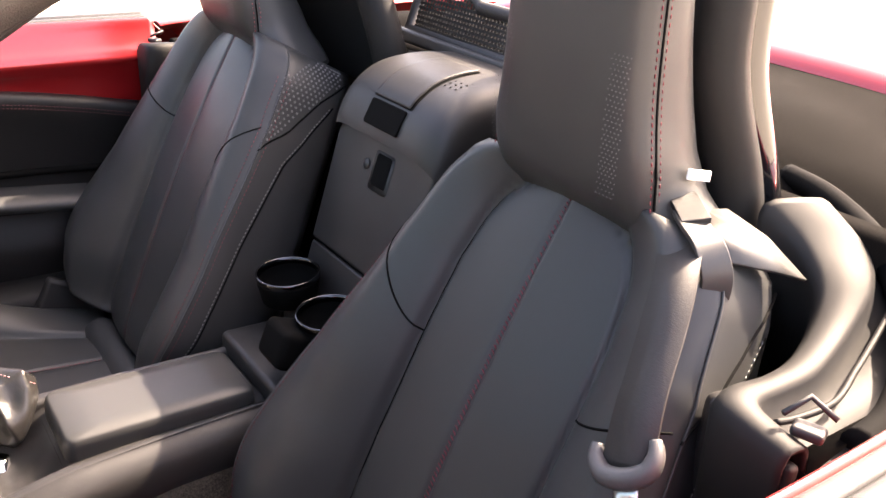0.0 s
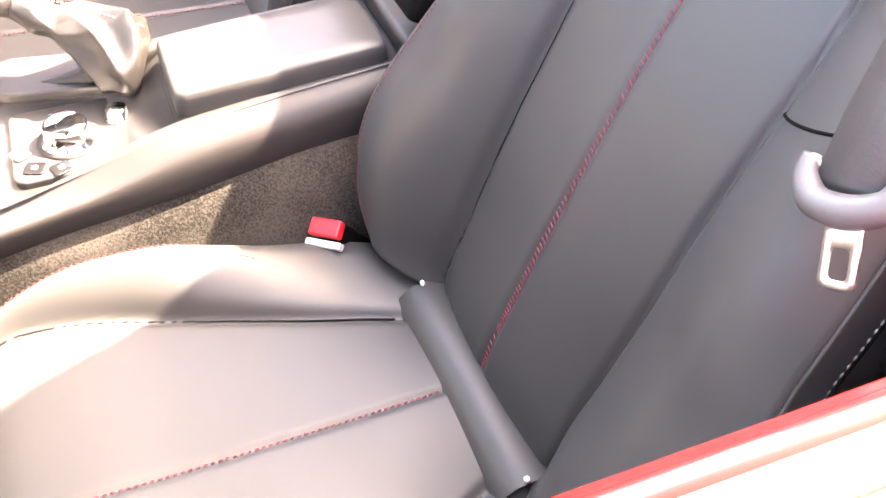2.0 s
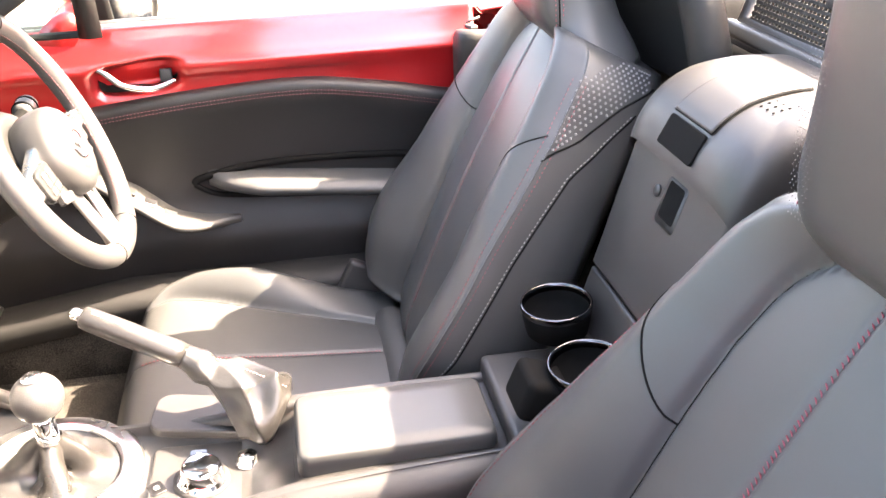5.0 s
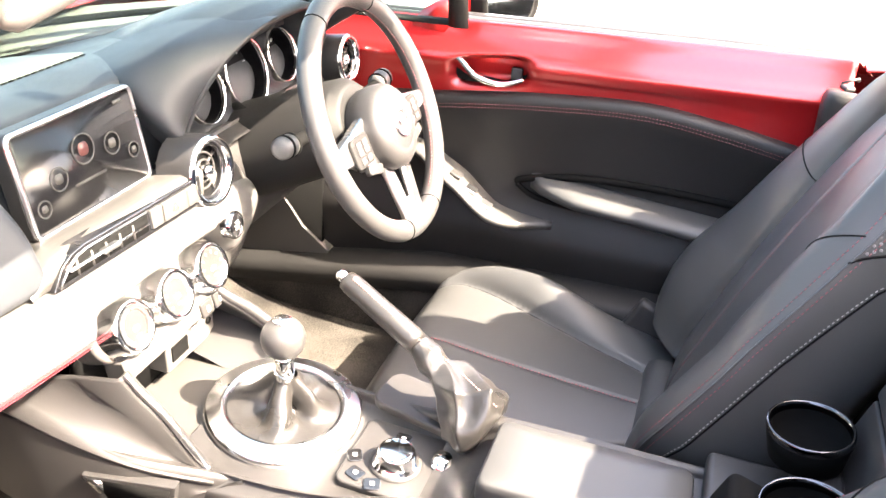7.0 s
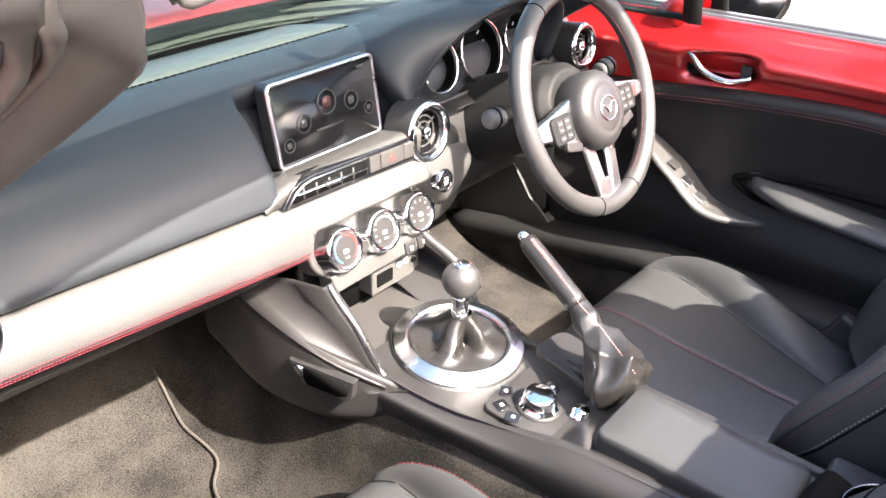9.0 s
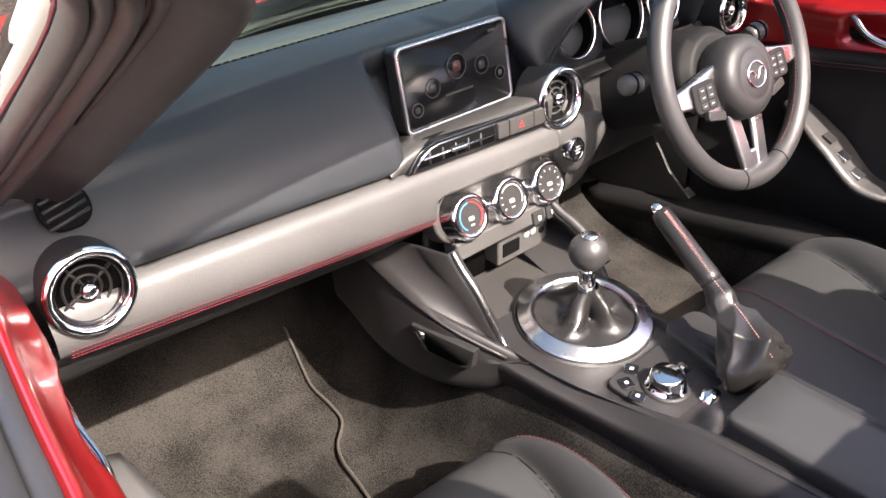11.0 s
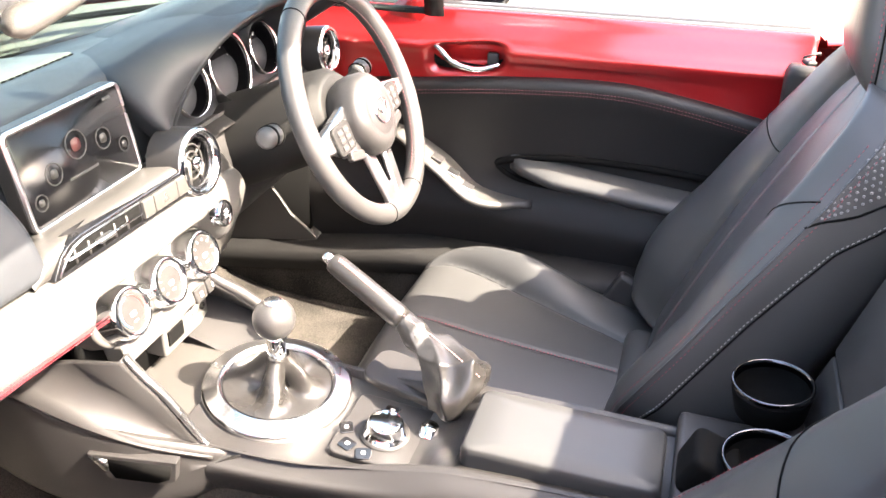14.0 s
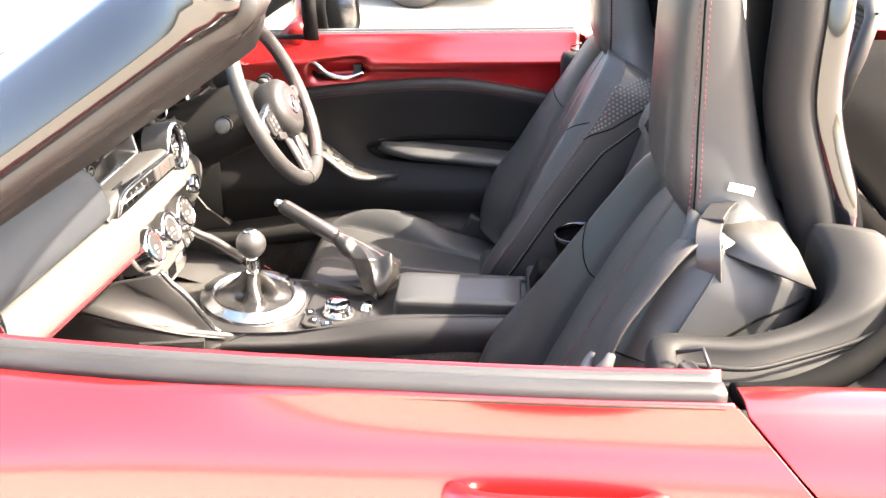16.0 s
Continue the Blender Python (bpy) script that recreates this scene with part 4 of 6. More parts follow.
# gear lever surround
m = axes((0.027, 0.287, 0.470), (0, -0.10, 1), (0, 1, 0))
m = m @ Matrix.Diagonal((1.03, 1.0, 1, 1))
part("lever_ring", lathe([(0.094, -0.012), (0.096, 0.001), (0.092, 0.004), (0.080, 0.006), (0.076, 0.0095), (0.072, 0.010), (0.069, 0.002)], m, 64, cap=False), SATIN, cons, "polished silver ring")
rows = []
for k in range(25):
    f = k / 24
    base_r = 0.0560 * (1 - f) + 0.0125
    fold = 0.55 * math.sin(f ** 0.7 * math.pi) ** 0.8
    row = []
    for j in range(120):
        a = 2 * math.pi * j / 120
        ridge = 0.5 + 0.5 * math.sin(4 * a + 0.9 * math.sin(a + 1.0) + 0.7 * f + 1.1)
        ridge = ridge ** 0.6
        small = abs(math.sin(3.5 * a - 3.0 * f + 0.8)) ** 0.8
        r = base_r * (1 - fold * (1 - ridge) * 1.05 - 0.16 * fold * small)
        row.append(m @ Vector((r * math.cos(a), r * math.sin(a), 0.004 + 0.050 * f ** 1.35 + 0.010 * math.sin(math.pi * f) * (ridge - 0.5))))
    rows.append(row)
part("gear_gaiter", sheet(rows, close_v=True), GAITER, cons, "folded leather gaiter")
part("gaiter_stitching", stitches([m @ Vector((0.012 + 0.050 * (1 - f) ** 0.8, -0.014 - 0.02 * (1 - f), 0.008 + 0.05 * f)) for f in (i / 10 for i in range(11))], 0.005, 0.0008), THREAD, cons)
lever = thing("gear_lever", "round leather gear knob on a bright steel collar", "gear lever")
part("lever_collar", lathe([(0.011, 0.0), (0.0125, 0.005), (0.0115, 0.03), (0.010, 0.036)], pose(0.020, 0.281, 0.520), 24), CHROME, lever)
rows = [(0.001, -0.026)] + [(0.0265 * math.cos(radians(a)), 0.0265 * math.sin(radians(a))) for a in range(-65, 66, 10)] + [(0.0105, 0.0245)]
part("knob", lathe([(r, h) for r, h in rows], pose(0.020, 0.281, 0.580), 32), LEATHER_SIDE, lever)
part("knob_cap", lathe([(0.0115, 0.024), (0.011, 0.0262), (0.001, 0.0268)], pose(0.020, 0.281, 0.580), 24), SATIN, lever)
part("knob_seam", tube([Vector((0.020 + 0.0267 * math.cos(a), 0.281, 0.580 + 0.0267 * math.sin(a))) for a in (radians(-60 + 120 * i / 20) for i in range(21))], 0.0008, 5), THREAD, lever)
# controller
mc = pose(-0.002, 0.128, 0.455, 3)
part("controller_plate", slab(rounded(0.115, 0.125, 0.012), -0.01, 0.004, mc @ pose(0.006, -0.006, 0)), PLASTIC, cons, bevel=0.003)
ctl = part("controller_knob", lathe([(0.027, 0.004), (0.027, 0.007), (0.0235, 0.008), (0.0225, 0.022), (0.0205, 0.026), (0.018, 0.0265), (0.001, 0.0262)], mc, 40), CHROME, cons, "chrome rotary controller")
part("controller_skirt", lathe([(0.031, 0.003), (0.031, 0.0065), (0.027, 0.007)], mc, 40, cap=False), PLASTIC, ctl)
part("volume_knob", lathe([(0.014, 0.004), (0.014, 0.007), (0.0115, 0.008), (0.011, 0.016), (0.001, 0.017)], mc @ pose(0.022, -0.050, 0), 32), CHROME, cons, "small chrome volume knob")
for k, (x, y, a) in enumerate(((-0.042, 0.012, 20), (-0.034, 0.036, -20), (-0.008, 0.048, -60), (0.042, 0.006, 0))):
    key = part("controller_key", slab(rounded(0.018, 0.02, 0.004), 0.004, 0.006, mc @ pose(x, y, 0, 0, 0, a)), GLOSS, cons, bevel=0.001)
    part("key_mark", box((0.005, 0.005, 0.0006), mc @ pose(x, y, 0.0064, 0, 0, a)), WHITE, key)

# lid
lid = thing("console_lid", "black padded leather armrest lid, closed", "armrest lid")
outline = [(x * (1.0 + 0.12 * (y + 0.1)), y - 0.09) for x, y in [(p[0], p[1]) for p in rounded(0.108, 0.222, 0.012)]]
bm = bmesh.new()
sheet([[Vector((x * k, -0.09 + (y + 0.09) * k, z)) for x, y in outline] for k, z in ((0.985, 0.485), (1.0, 0.490), (1.0, 0.508), (0.985, 0.515), (0.95, 0.518), (0.6, 0.5195), (0.2, 0.520))], close_v=True, cap=True, bm=bm)
part("lid_pad", bm, LEATHER, lid)
# near-black slab paints the shade in the gap round the lid
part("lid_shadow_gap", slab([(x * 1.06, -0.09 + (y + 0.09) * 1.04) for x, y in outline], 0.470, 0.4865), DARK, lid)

# handbrake
hb = thing("handbrake", "red-stitched black leather handbrake, lever lowered", "handbrake")
tip, joint, base = Vector((0.124, 0.252, 0.614)), Vector((0.096, 0.140, 0.562)), Vector((0.066, 0.035, 0.500))
dirv = (tip - joint).normalized()
part("grip", tube([tip - dirv * q for q in (0.004, 0.006, 0.014, 0.05, 0.09, 0.115, 0.128)], [0.010, 0.0125, 0.0140, 0.0145, 0.015, 0.0155, 0.014], 20), GAITER, hb)
part("release_button", tube([tip - dirv * 0.006, tip + dirv * 0.006, tip + dirv * 0.009], [0.0075, 0.0075, 0.005], 16), CHROME, hb)
side = dirv.cross(Vector((0, 0, 1))).normalized()
upv = side.cross(dirv)
part("grip_stitching", tube([tip - dirv * (0.014 + 0.0016 * k) + upv * (0.0138 + 0.0004 * k / 66) - side * (0.0035 + (0.0032 if k % 2 else -0.0032)) for k in range(66)], 0.00075, 5), THREAD_PINK, hb)
rows = []
for k in range(49):
    f = k / 48
    c = joint.lerp(base, f) + Vector((-0.004 * f, 0, -0.012 * f))
    rad = value([(0, 0.0155), (0.15, 0.019), (0.3, 0.021), (0.42, 0.028), (0.6, 0.040), (0.85, 0.050), (0.95, 0.046), (1, 0.034)], f)
    row = []
    g = min(1.0, 1.8 * f, (1.0 - f) / 0.2)
    neck = -0.10 * math.exp(-((f - 0.30) / 0.05) ** 2) + 0.10 * math.exp(-((f - 0.17) / 0.06) ** 2)
    for j in range(110):
        a = 2 * math.pi * j / 110
        w = 1 + neck + g * (0.13 * (1 - 2 * abs(math.sin(1.5 * a + 4.2 * f + 0.4)) ** 0.8) + 0.10 * (1 - 2 * abs(math.sin(2.5 * a - 6.5 * f + 1.0)) ** 0.8)
                            + 0.06 * math.sin(11 * f + 2.5 * math.sin(2 * a)))
        row.append(c + side * math.cos(a) * rad * w + upv * math.sin(a) * rad * w * 0.9)
    rows.append(row)
part("gaiter", sheet(rows, close_v=True, cap=True), GAITER, hb, "wrinkled leather gaiter")
part("gaiter_stitching", stitches([joint.lerp(base, f) + upv * value([(0, 0.019), (0.4, 0.030), (1, 0.036)], f) - side * 0.012 for f in (i / 12 for i in range(13))], 0.004, 0.0009), THREAD_PINK, hb)
part("slot_frame", slab(rounded(0.07, 0.18, 0.02), 0.0, 0.012, pose(0.095, 0.10, 0.462, 4, 0, -8)), PLASTIC, hb, bevel=0.003)


# ---- seats ----
# cushion: height along its length, and the rise of its bolsters
CUSH_Z = [(0, 0.364), (0.3, 0.372), (0.6, 0.383), (0.85, 0.394), (0.95, 0.382), (1, 0.345)]
CUSH_B = [(0, 0.006), (0.19, 0.012), (0.3, 0.024), (0.41, 0.038), (0.55, 0.050), (0.73, 0.040), (0.9, 0.014), (1, 0.0)]


def seat(cx, sgn, drop=0.0):
    """sgn: +1 where the outer side is at larger x."""
    st = thing("bucket_seat", "black leather sports seat with red centre stitching and built-in headrest", "car seat", "seats")
    # backrest: u across (-1 outer .. 1 inner), s up the back
    LINE = [(0.0, -0.168, 0.370), (0.12, -0.182, 0.430), (0.5, -0.254, 0.620), (0.8, -0.325, 0.775), (1.0, -0.374, 0.870)]

    def centre(s):
        return value([(a, b) for a, b, c in LINE], s), value([(a, c) for a, b, c in LINE], s)

    def half(s):
        return value([(0, 0.20), (0.08, 0.228), (0.2, 0.246), (0.3, 0.248), (0.5, 0.226), (0.78, 0.192), (0.9, 0.170), (0.97, 0.152), (1.0, 0.138)], s)

    def crease(s):
        return value([(0, 0.52), (0.2, 0.44), (0.5, 0.47), (0.75, 0.53), (0.86, 0.53), (0.92, 0.46), (0.96, 0.34), (0.985, 0.18), (1.0, 0.02)], s)

    nrm = Vector((0, 0.905, 0.425))

    def edge_h(s):
        return value([(0, 0.046), (0.19, 0.057), (0.42, 0.034), (0.72, 0.006), (0.92, -0.003), (1.0, 0.002)], s)

    def flank(side_u, s, d, lift=0.0):
        y, z = centre(s)
        k = 1.01 if d < 0.055 else 1.01 - 0.03 * (d - 0.055) / 0.045
        return Vector((cx - sgn * side_u * (half(s) * k + lift), y, z)) - nrm * d

    def front(u, s, lift=0.0):
        y, z = centre(s)
        w = half(s)
        c = crease(s)
        a = abs(u)
        bol = value([(0, 0.035), (0.15, 0.048), (0.5, 0.042), (0.8, 0.031), (1, 0.030)], s)
        if a < c:
            h = 0.010 * math.cos(a / c * math.pi / 2) - 0.006 * math.exp(-((a - c) / 0.020) ** 2) - 0.0035 * math.exp(-(a / 0.018) ** 2)
        else:
            f = (a - c) / (1 - c)
            e = edge_h(s)
            top_h = max(bol, e + 0.008)
            h = top_h * math.sin(min(1.0, f * 1.3) * math.pi / 2) ** 0.8 - 0.006 * math.exp(-((a - c) / 0.020) ** 2)
            if f > 0.55:
                h -= (top_h - e) * ((f - 0.55) / 0.45) ** 1.8
        return Vector((cx - sgn * u * w, y, z)) + nrm * (h + lift)

    NS, NU = 60, 160
    rows = []
    for i in range(NS):
        s = i / (NS - 1)
        r = [front(-1 + 2 * j / (NU - 1), s) for j in range(NU)]
        y, z = centre(s)
        w = half(s)
        bk = [Vector((cx - sgn * u * w, y, z)) - nrm * dpt for u, dpt in ((1.01, 0.004 - edge_h(s)), (1.01, 0.016 - 0.5 * edge_h(s)), (1.01, 0.055), (0.98, 0.100), (0.88, 0.125), (0.4, 0.135), (-0.4, 0.135), (-0.88, 0.125), (-0.98, 0.100), (-1.01, 0.055), (-1.01, 0.016 - 0.5 * edge_h(s)), (-1.01, 0.004 - edge_h(s)))]
        rows.append(r + bk)
    part("backrest", sheet(rows, close_v=True, cap=True), LEATHER, st)
    bm = bmesh.new()
    for i in range(104):
        s = 0.04 + 0.92 * i / 104
        pq = [front(-0.012, s, 0.0004), front(0.0, s + 0.002, 0.0012), front(0.012, s + 0.004, 0.0004)]
        tube(pq, [0.0004, 0.0007, 0.0004], seg=5, bm=bm)
    part("centre_stitching", bm, THREAD, st)
    for side_u in (-1, 1):
        part("crease_seam", tube([front(side_u * crease(0.02 + 0.96 * i / 140), 0.02 + 0.96 * i / 140, 0.0006) for i in range(141)], 0.0013, 6), DARK, st)
        if side_u > 0:
            part("edge_stitching", stitches([front(side_u * 0.975, 0.06 + 0.84 * i / 60, 0.0005) for i in range(61)], 0.0065, 0.0006), THREAD, st)
        if side_u > 0:
            part("edge_stitching", stitches([flank(side_u, s, 0.010 - edge_h(s), 0.0008) for s in (0.06 + 0.84 * i / 60 for i in range(61))], 0.0065, 0.0006), THREAD, st)
        part("edge_seam", tube([flank(side_u, s, 0.003 - edge_h(s), 0.0004) for s in (0.05 + 0.93 * i / 60 for i in range(61))], 0.0014, 6), LEATHER, st)
        # cross seams of the bolsters
        s0 = 0.66 if side_u < 0 else 0.62
        part("bolster_seam", tube([front(side_u * (crease(s0) + (0.98 - crease(s0)) * k / 16), s0 + (0.07 if side_u < 0 else 0.16) * (k / 16) ** 1.5, 0.0003) for k in range(17)], 0.0011, 5), DARK, st)
    # side facings: curved seam with grey stitching, cross seam and perforated shoulder
    SEAM = [(0.0, -0.046), (0.10, -0.032), (0.24, -0.016), (0.50, 0.013), (0.71, 0.042), (0.80, 0.068), (0.89, 0.098)]
    CROSS = [(0.72, -0.004), (0.80, 0.035), (0.88, 0.071), (0.95, 0.108)]
    for side_u in (-1, 1):
        part("side_seam", tube([flank(side_u, s, value(SEAM, s), 0.0003) for s in (0.88 * i / 50 for i in range(51))], 0.0013, 6), DARK, st)
        part("side_stitching", stitches([flank(side_u, s, value(SEAM, s) - 0.004, 0.0008) for s in (0.02 + 0.86 * i / 50 for i in range(51))], 0.006, 0.0007), THREAD_GREY, st)
        part("shoulder_seam", tube([flank(side_u, s, value(CROSS, s), 0.0004) for s in (0.72 + 0.23 * i / 20 for i in range(21))], 0.0015, 6), DARK, st)
        if side_u < 0:
            continue
        bm = bmesh.new()
        for a in range(26):
            for b in range(14):
                s = 0.735 + 0.26 * a / 25
                dd = 0.004 + 0.0086 * b + (0.0043 if a % 2 else 0.0)
                if dd > value(CROSS, s) - 0.006 or dd > 0.112 or s > 0.97 + 0.3 * dd or (s > 0.92 and dd < 0.016 + 0.5 * (s - 0.92)):
                    continue
                q = flank(side_u, min(s, 0.985), dd, 0.0004)
                lathe([(0.0019, 0.0), (0.0013, 0.0005)], axes(q, (-sgn * side_u, 0.0, 0.2)), 6, bm=bm)
        tagged(part("shoulder_perforation", bm, PERF_SUNLIT, st, "perforation dots painted as sunlit"), kind="stuff")
    # headrest, one with the back
    rows = []
    HW = [(0, 0.150), (0.07, 0.140), (0.14, 0.118), (0.20, 0.102), (0.27, 0.094), (0.45, 0.085), (0.6, 0.082), (0.85, 0.080), (0.94, 0.068), (1.0, 0.035)]
    HL = [(0.0, -0.356, 0.836), (0.25, -0.354, 0.905), (0.6, -0.347, 1.01), (0.85, -0.340, 1.10), (1.0, -0.345, 1.15)]
    for i in range(28):
        f = i / 27
        y, z = value([(a, b) for a, b, c in HL], f), value([(a, c) for a, b, c in HL], f)
        w = value(HW, f)
        dp = value([(0, 0.118), (0.10, 0.110), (0.18, 0.097), (0.3, 0.082), (0.6, 0.060), (0.85, 0.040), (1, 0.01)], f)
        fr = value([(0, -0.026), (0.08, -0.006), (0.18, 0.022), (0.28, 0.030), (0.6, 0.030), (0.9, 0.02), (1, -0.01)], f)
        wf = min(w, value([(0, 0.080), (0.1, 0.086), (0.2, 0.0915), (0.3, 0.0925), (1, 0.0925)], f))
        row = []
        for j in range(40):
            a = 2 * math.pi * j / 40
            cxx, sx = math.cos(a), math.sin(a)
            row.append(Vector((cx + (w + (wf - w) * min(1.0, max(0.0, 3 * sx + 0.5))) * math.copysign(abs(cxx) ** 0.5, cxx), y + (fr * abs(sx) ** 0.6 if sx > 0 else -dp * abs(sx) ** 0.7), z)))
        rows.append(row)
    part("headrest", sheet(rows, close_v=True, cap=True), LEATHER, st)
    for side_u in (-1, 1):
        for q, thread in ((0.0, THREAD), (0.005, DARK), (0.010, THREAD)):
            pts = []
            for i in range(31):
                f = 0.12 + 0.82 * i / 30
                y = value([(a, b) for a, b, c in HL], f)
                z = value([(a, c) for a, b, c in HL], f)
                w = min(value(HW, f), value([(0, 0.110), (0.1, 0.104), (0.2, 0.097), (0.3, 0.094)], f))
                pts.append(Vector((cx + side_u * (w * 0.985 + 0.0012), y + 0.008 - q, z)))
            if thread is DARK:
                part("headrest_seam", tube(pts, 0.0012, 6), DARK, st)
            else:
                part("headrest_stitching", stitches(pts, 0.0062, 0.0007), thread, st)
        # speaker perforation
        bm = bmesh.new()
        for a in range(5):
            for b in range(30):
                f = 0.20 + b * 0.0125
                y = value([(q, p) for q, p, c in HL], f) + value([(0, 0.004), (0.08, 0.026), (0.25, 0.032), (0.6, 0.030), (0.9, 0.02)], f) * 0.93
                z = value([(q, c) for q, p, c in HL], f)
                lathe([(0.0007, 0), (0.0005, 0.0002)], axes((cx + side_u * (0.058 + a * 0.0042 + (b % 2) * 0.0021), y + 0.0009, z), (side_u * 0.3, 1, 0.1)), 6, bm=bm)
        tagged(part("speaker_perforation", bm, PERF_FINE, st), kind="stuff")
    # cushion
    rows = []
    for i in range(44):
        f = i / 43
        y = -0.17 + 0.45 * f
        zc = value(CUSH_Z, f) - drop
        w = value([(0, 0.185), (0.2, 0.215), (0.6, 0.235), (0.85, 0.225), (1, 0.19)], f)
        bl = value(CUSH_B, f)
        c = value([(0, 0.45), (0.12, 0.50), (0.5, 0.69), (0.85, 0.88), (1, 0.95)], f)
        row = []
        for j in range(201):
            u = -1 + 2 * j / 200
            a = abs(u)
            if a < c:
                h = 0.008 * math.cos(a / c * math.pi / 2) - 0.007 * math.exp(-((a - c) / 0.03) ** 2) - 0.003 * math.exp(-(a / 0.02) ** 2)
            else:
                g = (a - c) / (1 - c)
                h = bl * math.sin(min(1, g * 1.15) * math.pi / 2) ** 0.9 * (1 if g < 0.7 else 1 - ((g - 0.7) / 0.3) ** 2 * 0.6) - 0.007 * math.exp(-((a - c) / 0.03) ** 2)
            row.append(Vector((cx - sgn * u * w, y, zc + h)))
        row += [Vector((cx - sgn * q * w, y, zc - 0.10)) for q in (0.98, 0.5, 0.0, -0.5, -0.98)]
        rows.append(row)
    part("cushion", sheet(rows, close_v=True, cap=True), LEATHER, st)
    part("cushion_stitching", stitches([(cx, -0.12 + 0.37 * i / 40, value(CUSH_Z, (0.05 + 0.37 * i / 40) / 0.45) - drop + 0.0070) for i in range(41)], 0.006, 0.0011), THREAD, st)
    def cush(u, f, lift=0.0):
        zc = value(CUSH_Z, f) - drop
        w = value([(0, 0.185), (0.2, 0.215), (0.6, 0.235), (0.85, 0.225), (1, 0.19)], f)
        bl = value(CUSH_B, f)
        c = value([(0, 0.45), (0.12, 0.50), (0.5, 0.69), (0.85, 0.88), (1, 0.95)], f)
        g = (abs(u) - c) / (1 - c)
        h = bl * math.sin(min(1, max(0, g) * 1.15) * math.pi / 2) ** 0.9 * (1 if g < 0.7 else 1 - ((g - 0.7) / 0.3) ** 2 * 0.6)
        return Vector((cx - sgn * u * w, -0.17 + 0.45 * f, zc + h + lift))

    for side_u in (-1, 1):
        if side_u > 0:
            part("bolster_stitching", stitches([cush(side_u * value([(0.1, 0.56), (0.3, 0.80), (0.5, 0.93), (0.9, 0.975)], 0.36 + 0.54 * i / 40), 0.36 + 0.54 * i / 40, 0.0010) for i in range(41)], 0.006, 0.0006), THREAD, st)
        part("cushion_seam", tube([cush(side_u * value([(0, 0.45), (0.12, 0.50), (0.5, 0.69), (0.85, 0.88), (1, 0.95)], f), f, -0.0066) for f in (0.12 + 0.84 * i / 80 for i in range(81))], 0.0013, 6), DARK, st)
    part("rear_roll", sheet([[Vector((cx + x, y - 0.10 * x * x, z - drop - 0.25 * x * x)) for y, z in ((-0.122, 0.366), (-0.126, 0.377), (-0.138, 0.386), (-0.154, 0.388), (-0.172, 0.382))] for x in (-0.115 + 0.023 * k for k in range(11))]), LEATHER, st)
    for q in (-1, 1) if sgn < 0 else ():
        part("roll_pin", lathe([(0.0022, 0), (0.0028, 0.003), (0.0015, 0.006)], pose(cx + q * 0.112, -0.150, 0.384), 8), WHITE, st)
    part("seat_base", box((0.38, 0.40, 0.07), pose(cx, 0.03, 0.24)), DARK, st, bevel=0.01)
    part("hinge_cover", box((0.025, 0.10, 0.10), pose(cx + sgn * 0.215, -0.12, 0.34, 25)), PLASTIC, st, bevel=0.008)
    return st


seat(-0.372, -1)
seat(0.372, 1, 0.025)

# ---- seat belts ----
belt = thing("seat_belt", "black woven seat belt with grey tongue hanging at the seat", "seat belt")


def ribbon(pts, width, across, t=0.0016):
    """A flat band along pts, lying in the direction across."""
    A = Vector(across).normalized()
    rows = []
    for i, p in enumerate(pts):
        p = Vector(p)
        d = (Vector(pts[min(i + 1, len(pts) - 1)]) - Vector(pts[max(i - 1, 0)])).normalized()
        a = (A - d * A.dot(d)).normalized()
        n = d.cross(a)
        rows.append([p + a * width / 2 + n * t, p - a * width / 2 + n * t, p - a * width / 2 - n * t, p + a * width / 2 - n * t])
    return sheet(rows, close_v=True, cap=True)


BP = curve([(-0.480, -0.392, 0.852), (-0.494, -0.364, 0.864), (-0.510, -0.341, 0.860), (-0.526, -0.319, 0.844), (-0.541, -0.295, 0.814), (-0.556, -0.268, 0.775), (-0.567, -0.253, 0.736)], 40)
rows = []
for i, q in enumerate(BP):
    f = i / 39
    a = Vector((-0.83, -0.23, 0.50)).lerp(Vector((-0.6, -0.75, 0.2)), max(0.0, 1 - f * 1.3)).normalized()
    d = (BP[min(i + 1, 39)] - BP[max(i - 1, 0)]).normalized()
    a = (a - d * a.dot(d) * 0.6).normalized()
    n = d.cross(a).normalized()
    w = value([(0, 0.032), (0.4, 0.034), (0.6, 0.037), (1, 0.041)], f) / 2
    rows.append([q + a * w + n * 0.0014, q - a * w + n * 0.0014, q - a * w - n * 0.0014, q + a * w - n * 0.0014])
part("webbing", sheet(rows, close_v=True, cap=True), BELT, belt)
TG = axes((-0.568, -0.252, 0.738), (0, 0.905, 0.425), (0.55, -0.353, 0.751)) @ Matrix.Diagonal((0.8, 0.8, 0.8, 1))
tg = part("tongue", tube(curve([TG @ Vector(q) for q in ((-0.030, 0.022, 0.0), (-0.031, 0.008, 0.002), (-0.022, -0.006, 0.004), (0.0, -0.011, 0.005), (0.022, -0.006, 0.004), (0.031, 0.008, 0.002), (0.030, 0.022, 0.0))], 28), [0.0045 + 0.0040 * math.sin(math.pi * i / 27) for i in range(28)], 12), GREY_TONGUE, belt, "grey plastic tongue")
m = TG @ pose(0.0, -0.036, 0.003)
plate = bmesh.new()
o, i_ = rounded(0.024, 0.042, 0.005, 3), [(x, y - 0.006) for x, y in rounded(0.013, 0.019, 0.003, 3)]
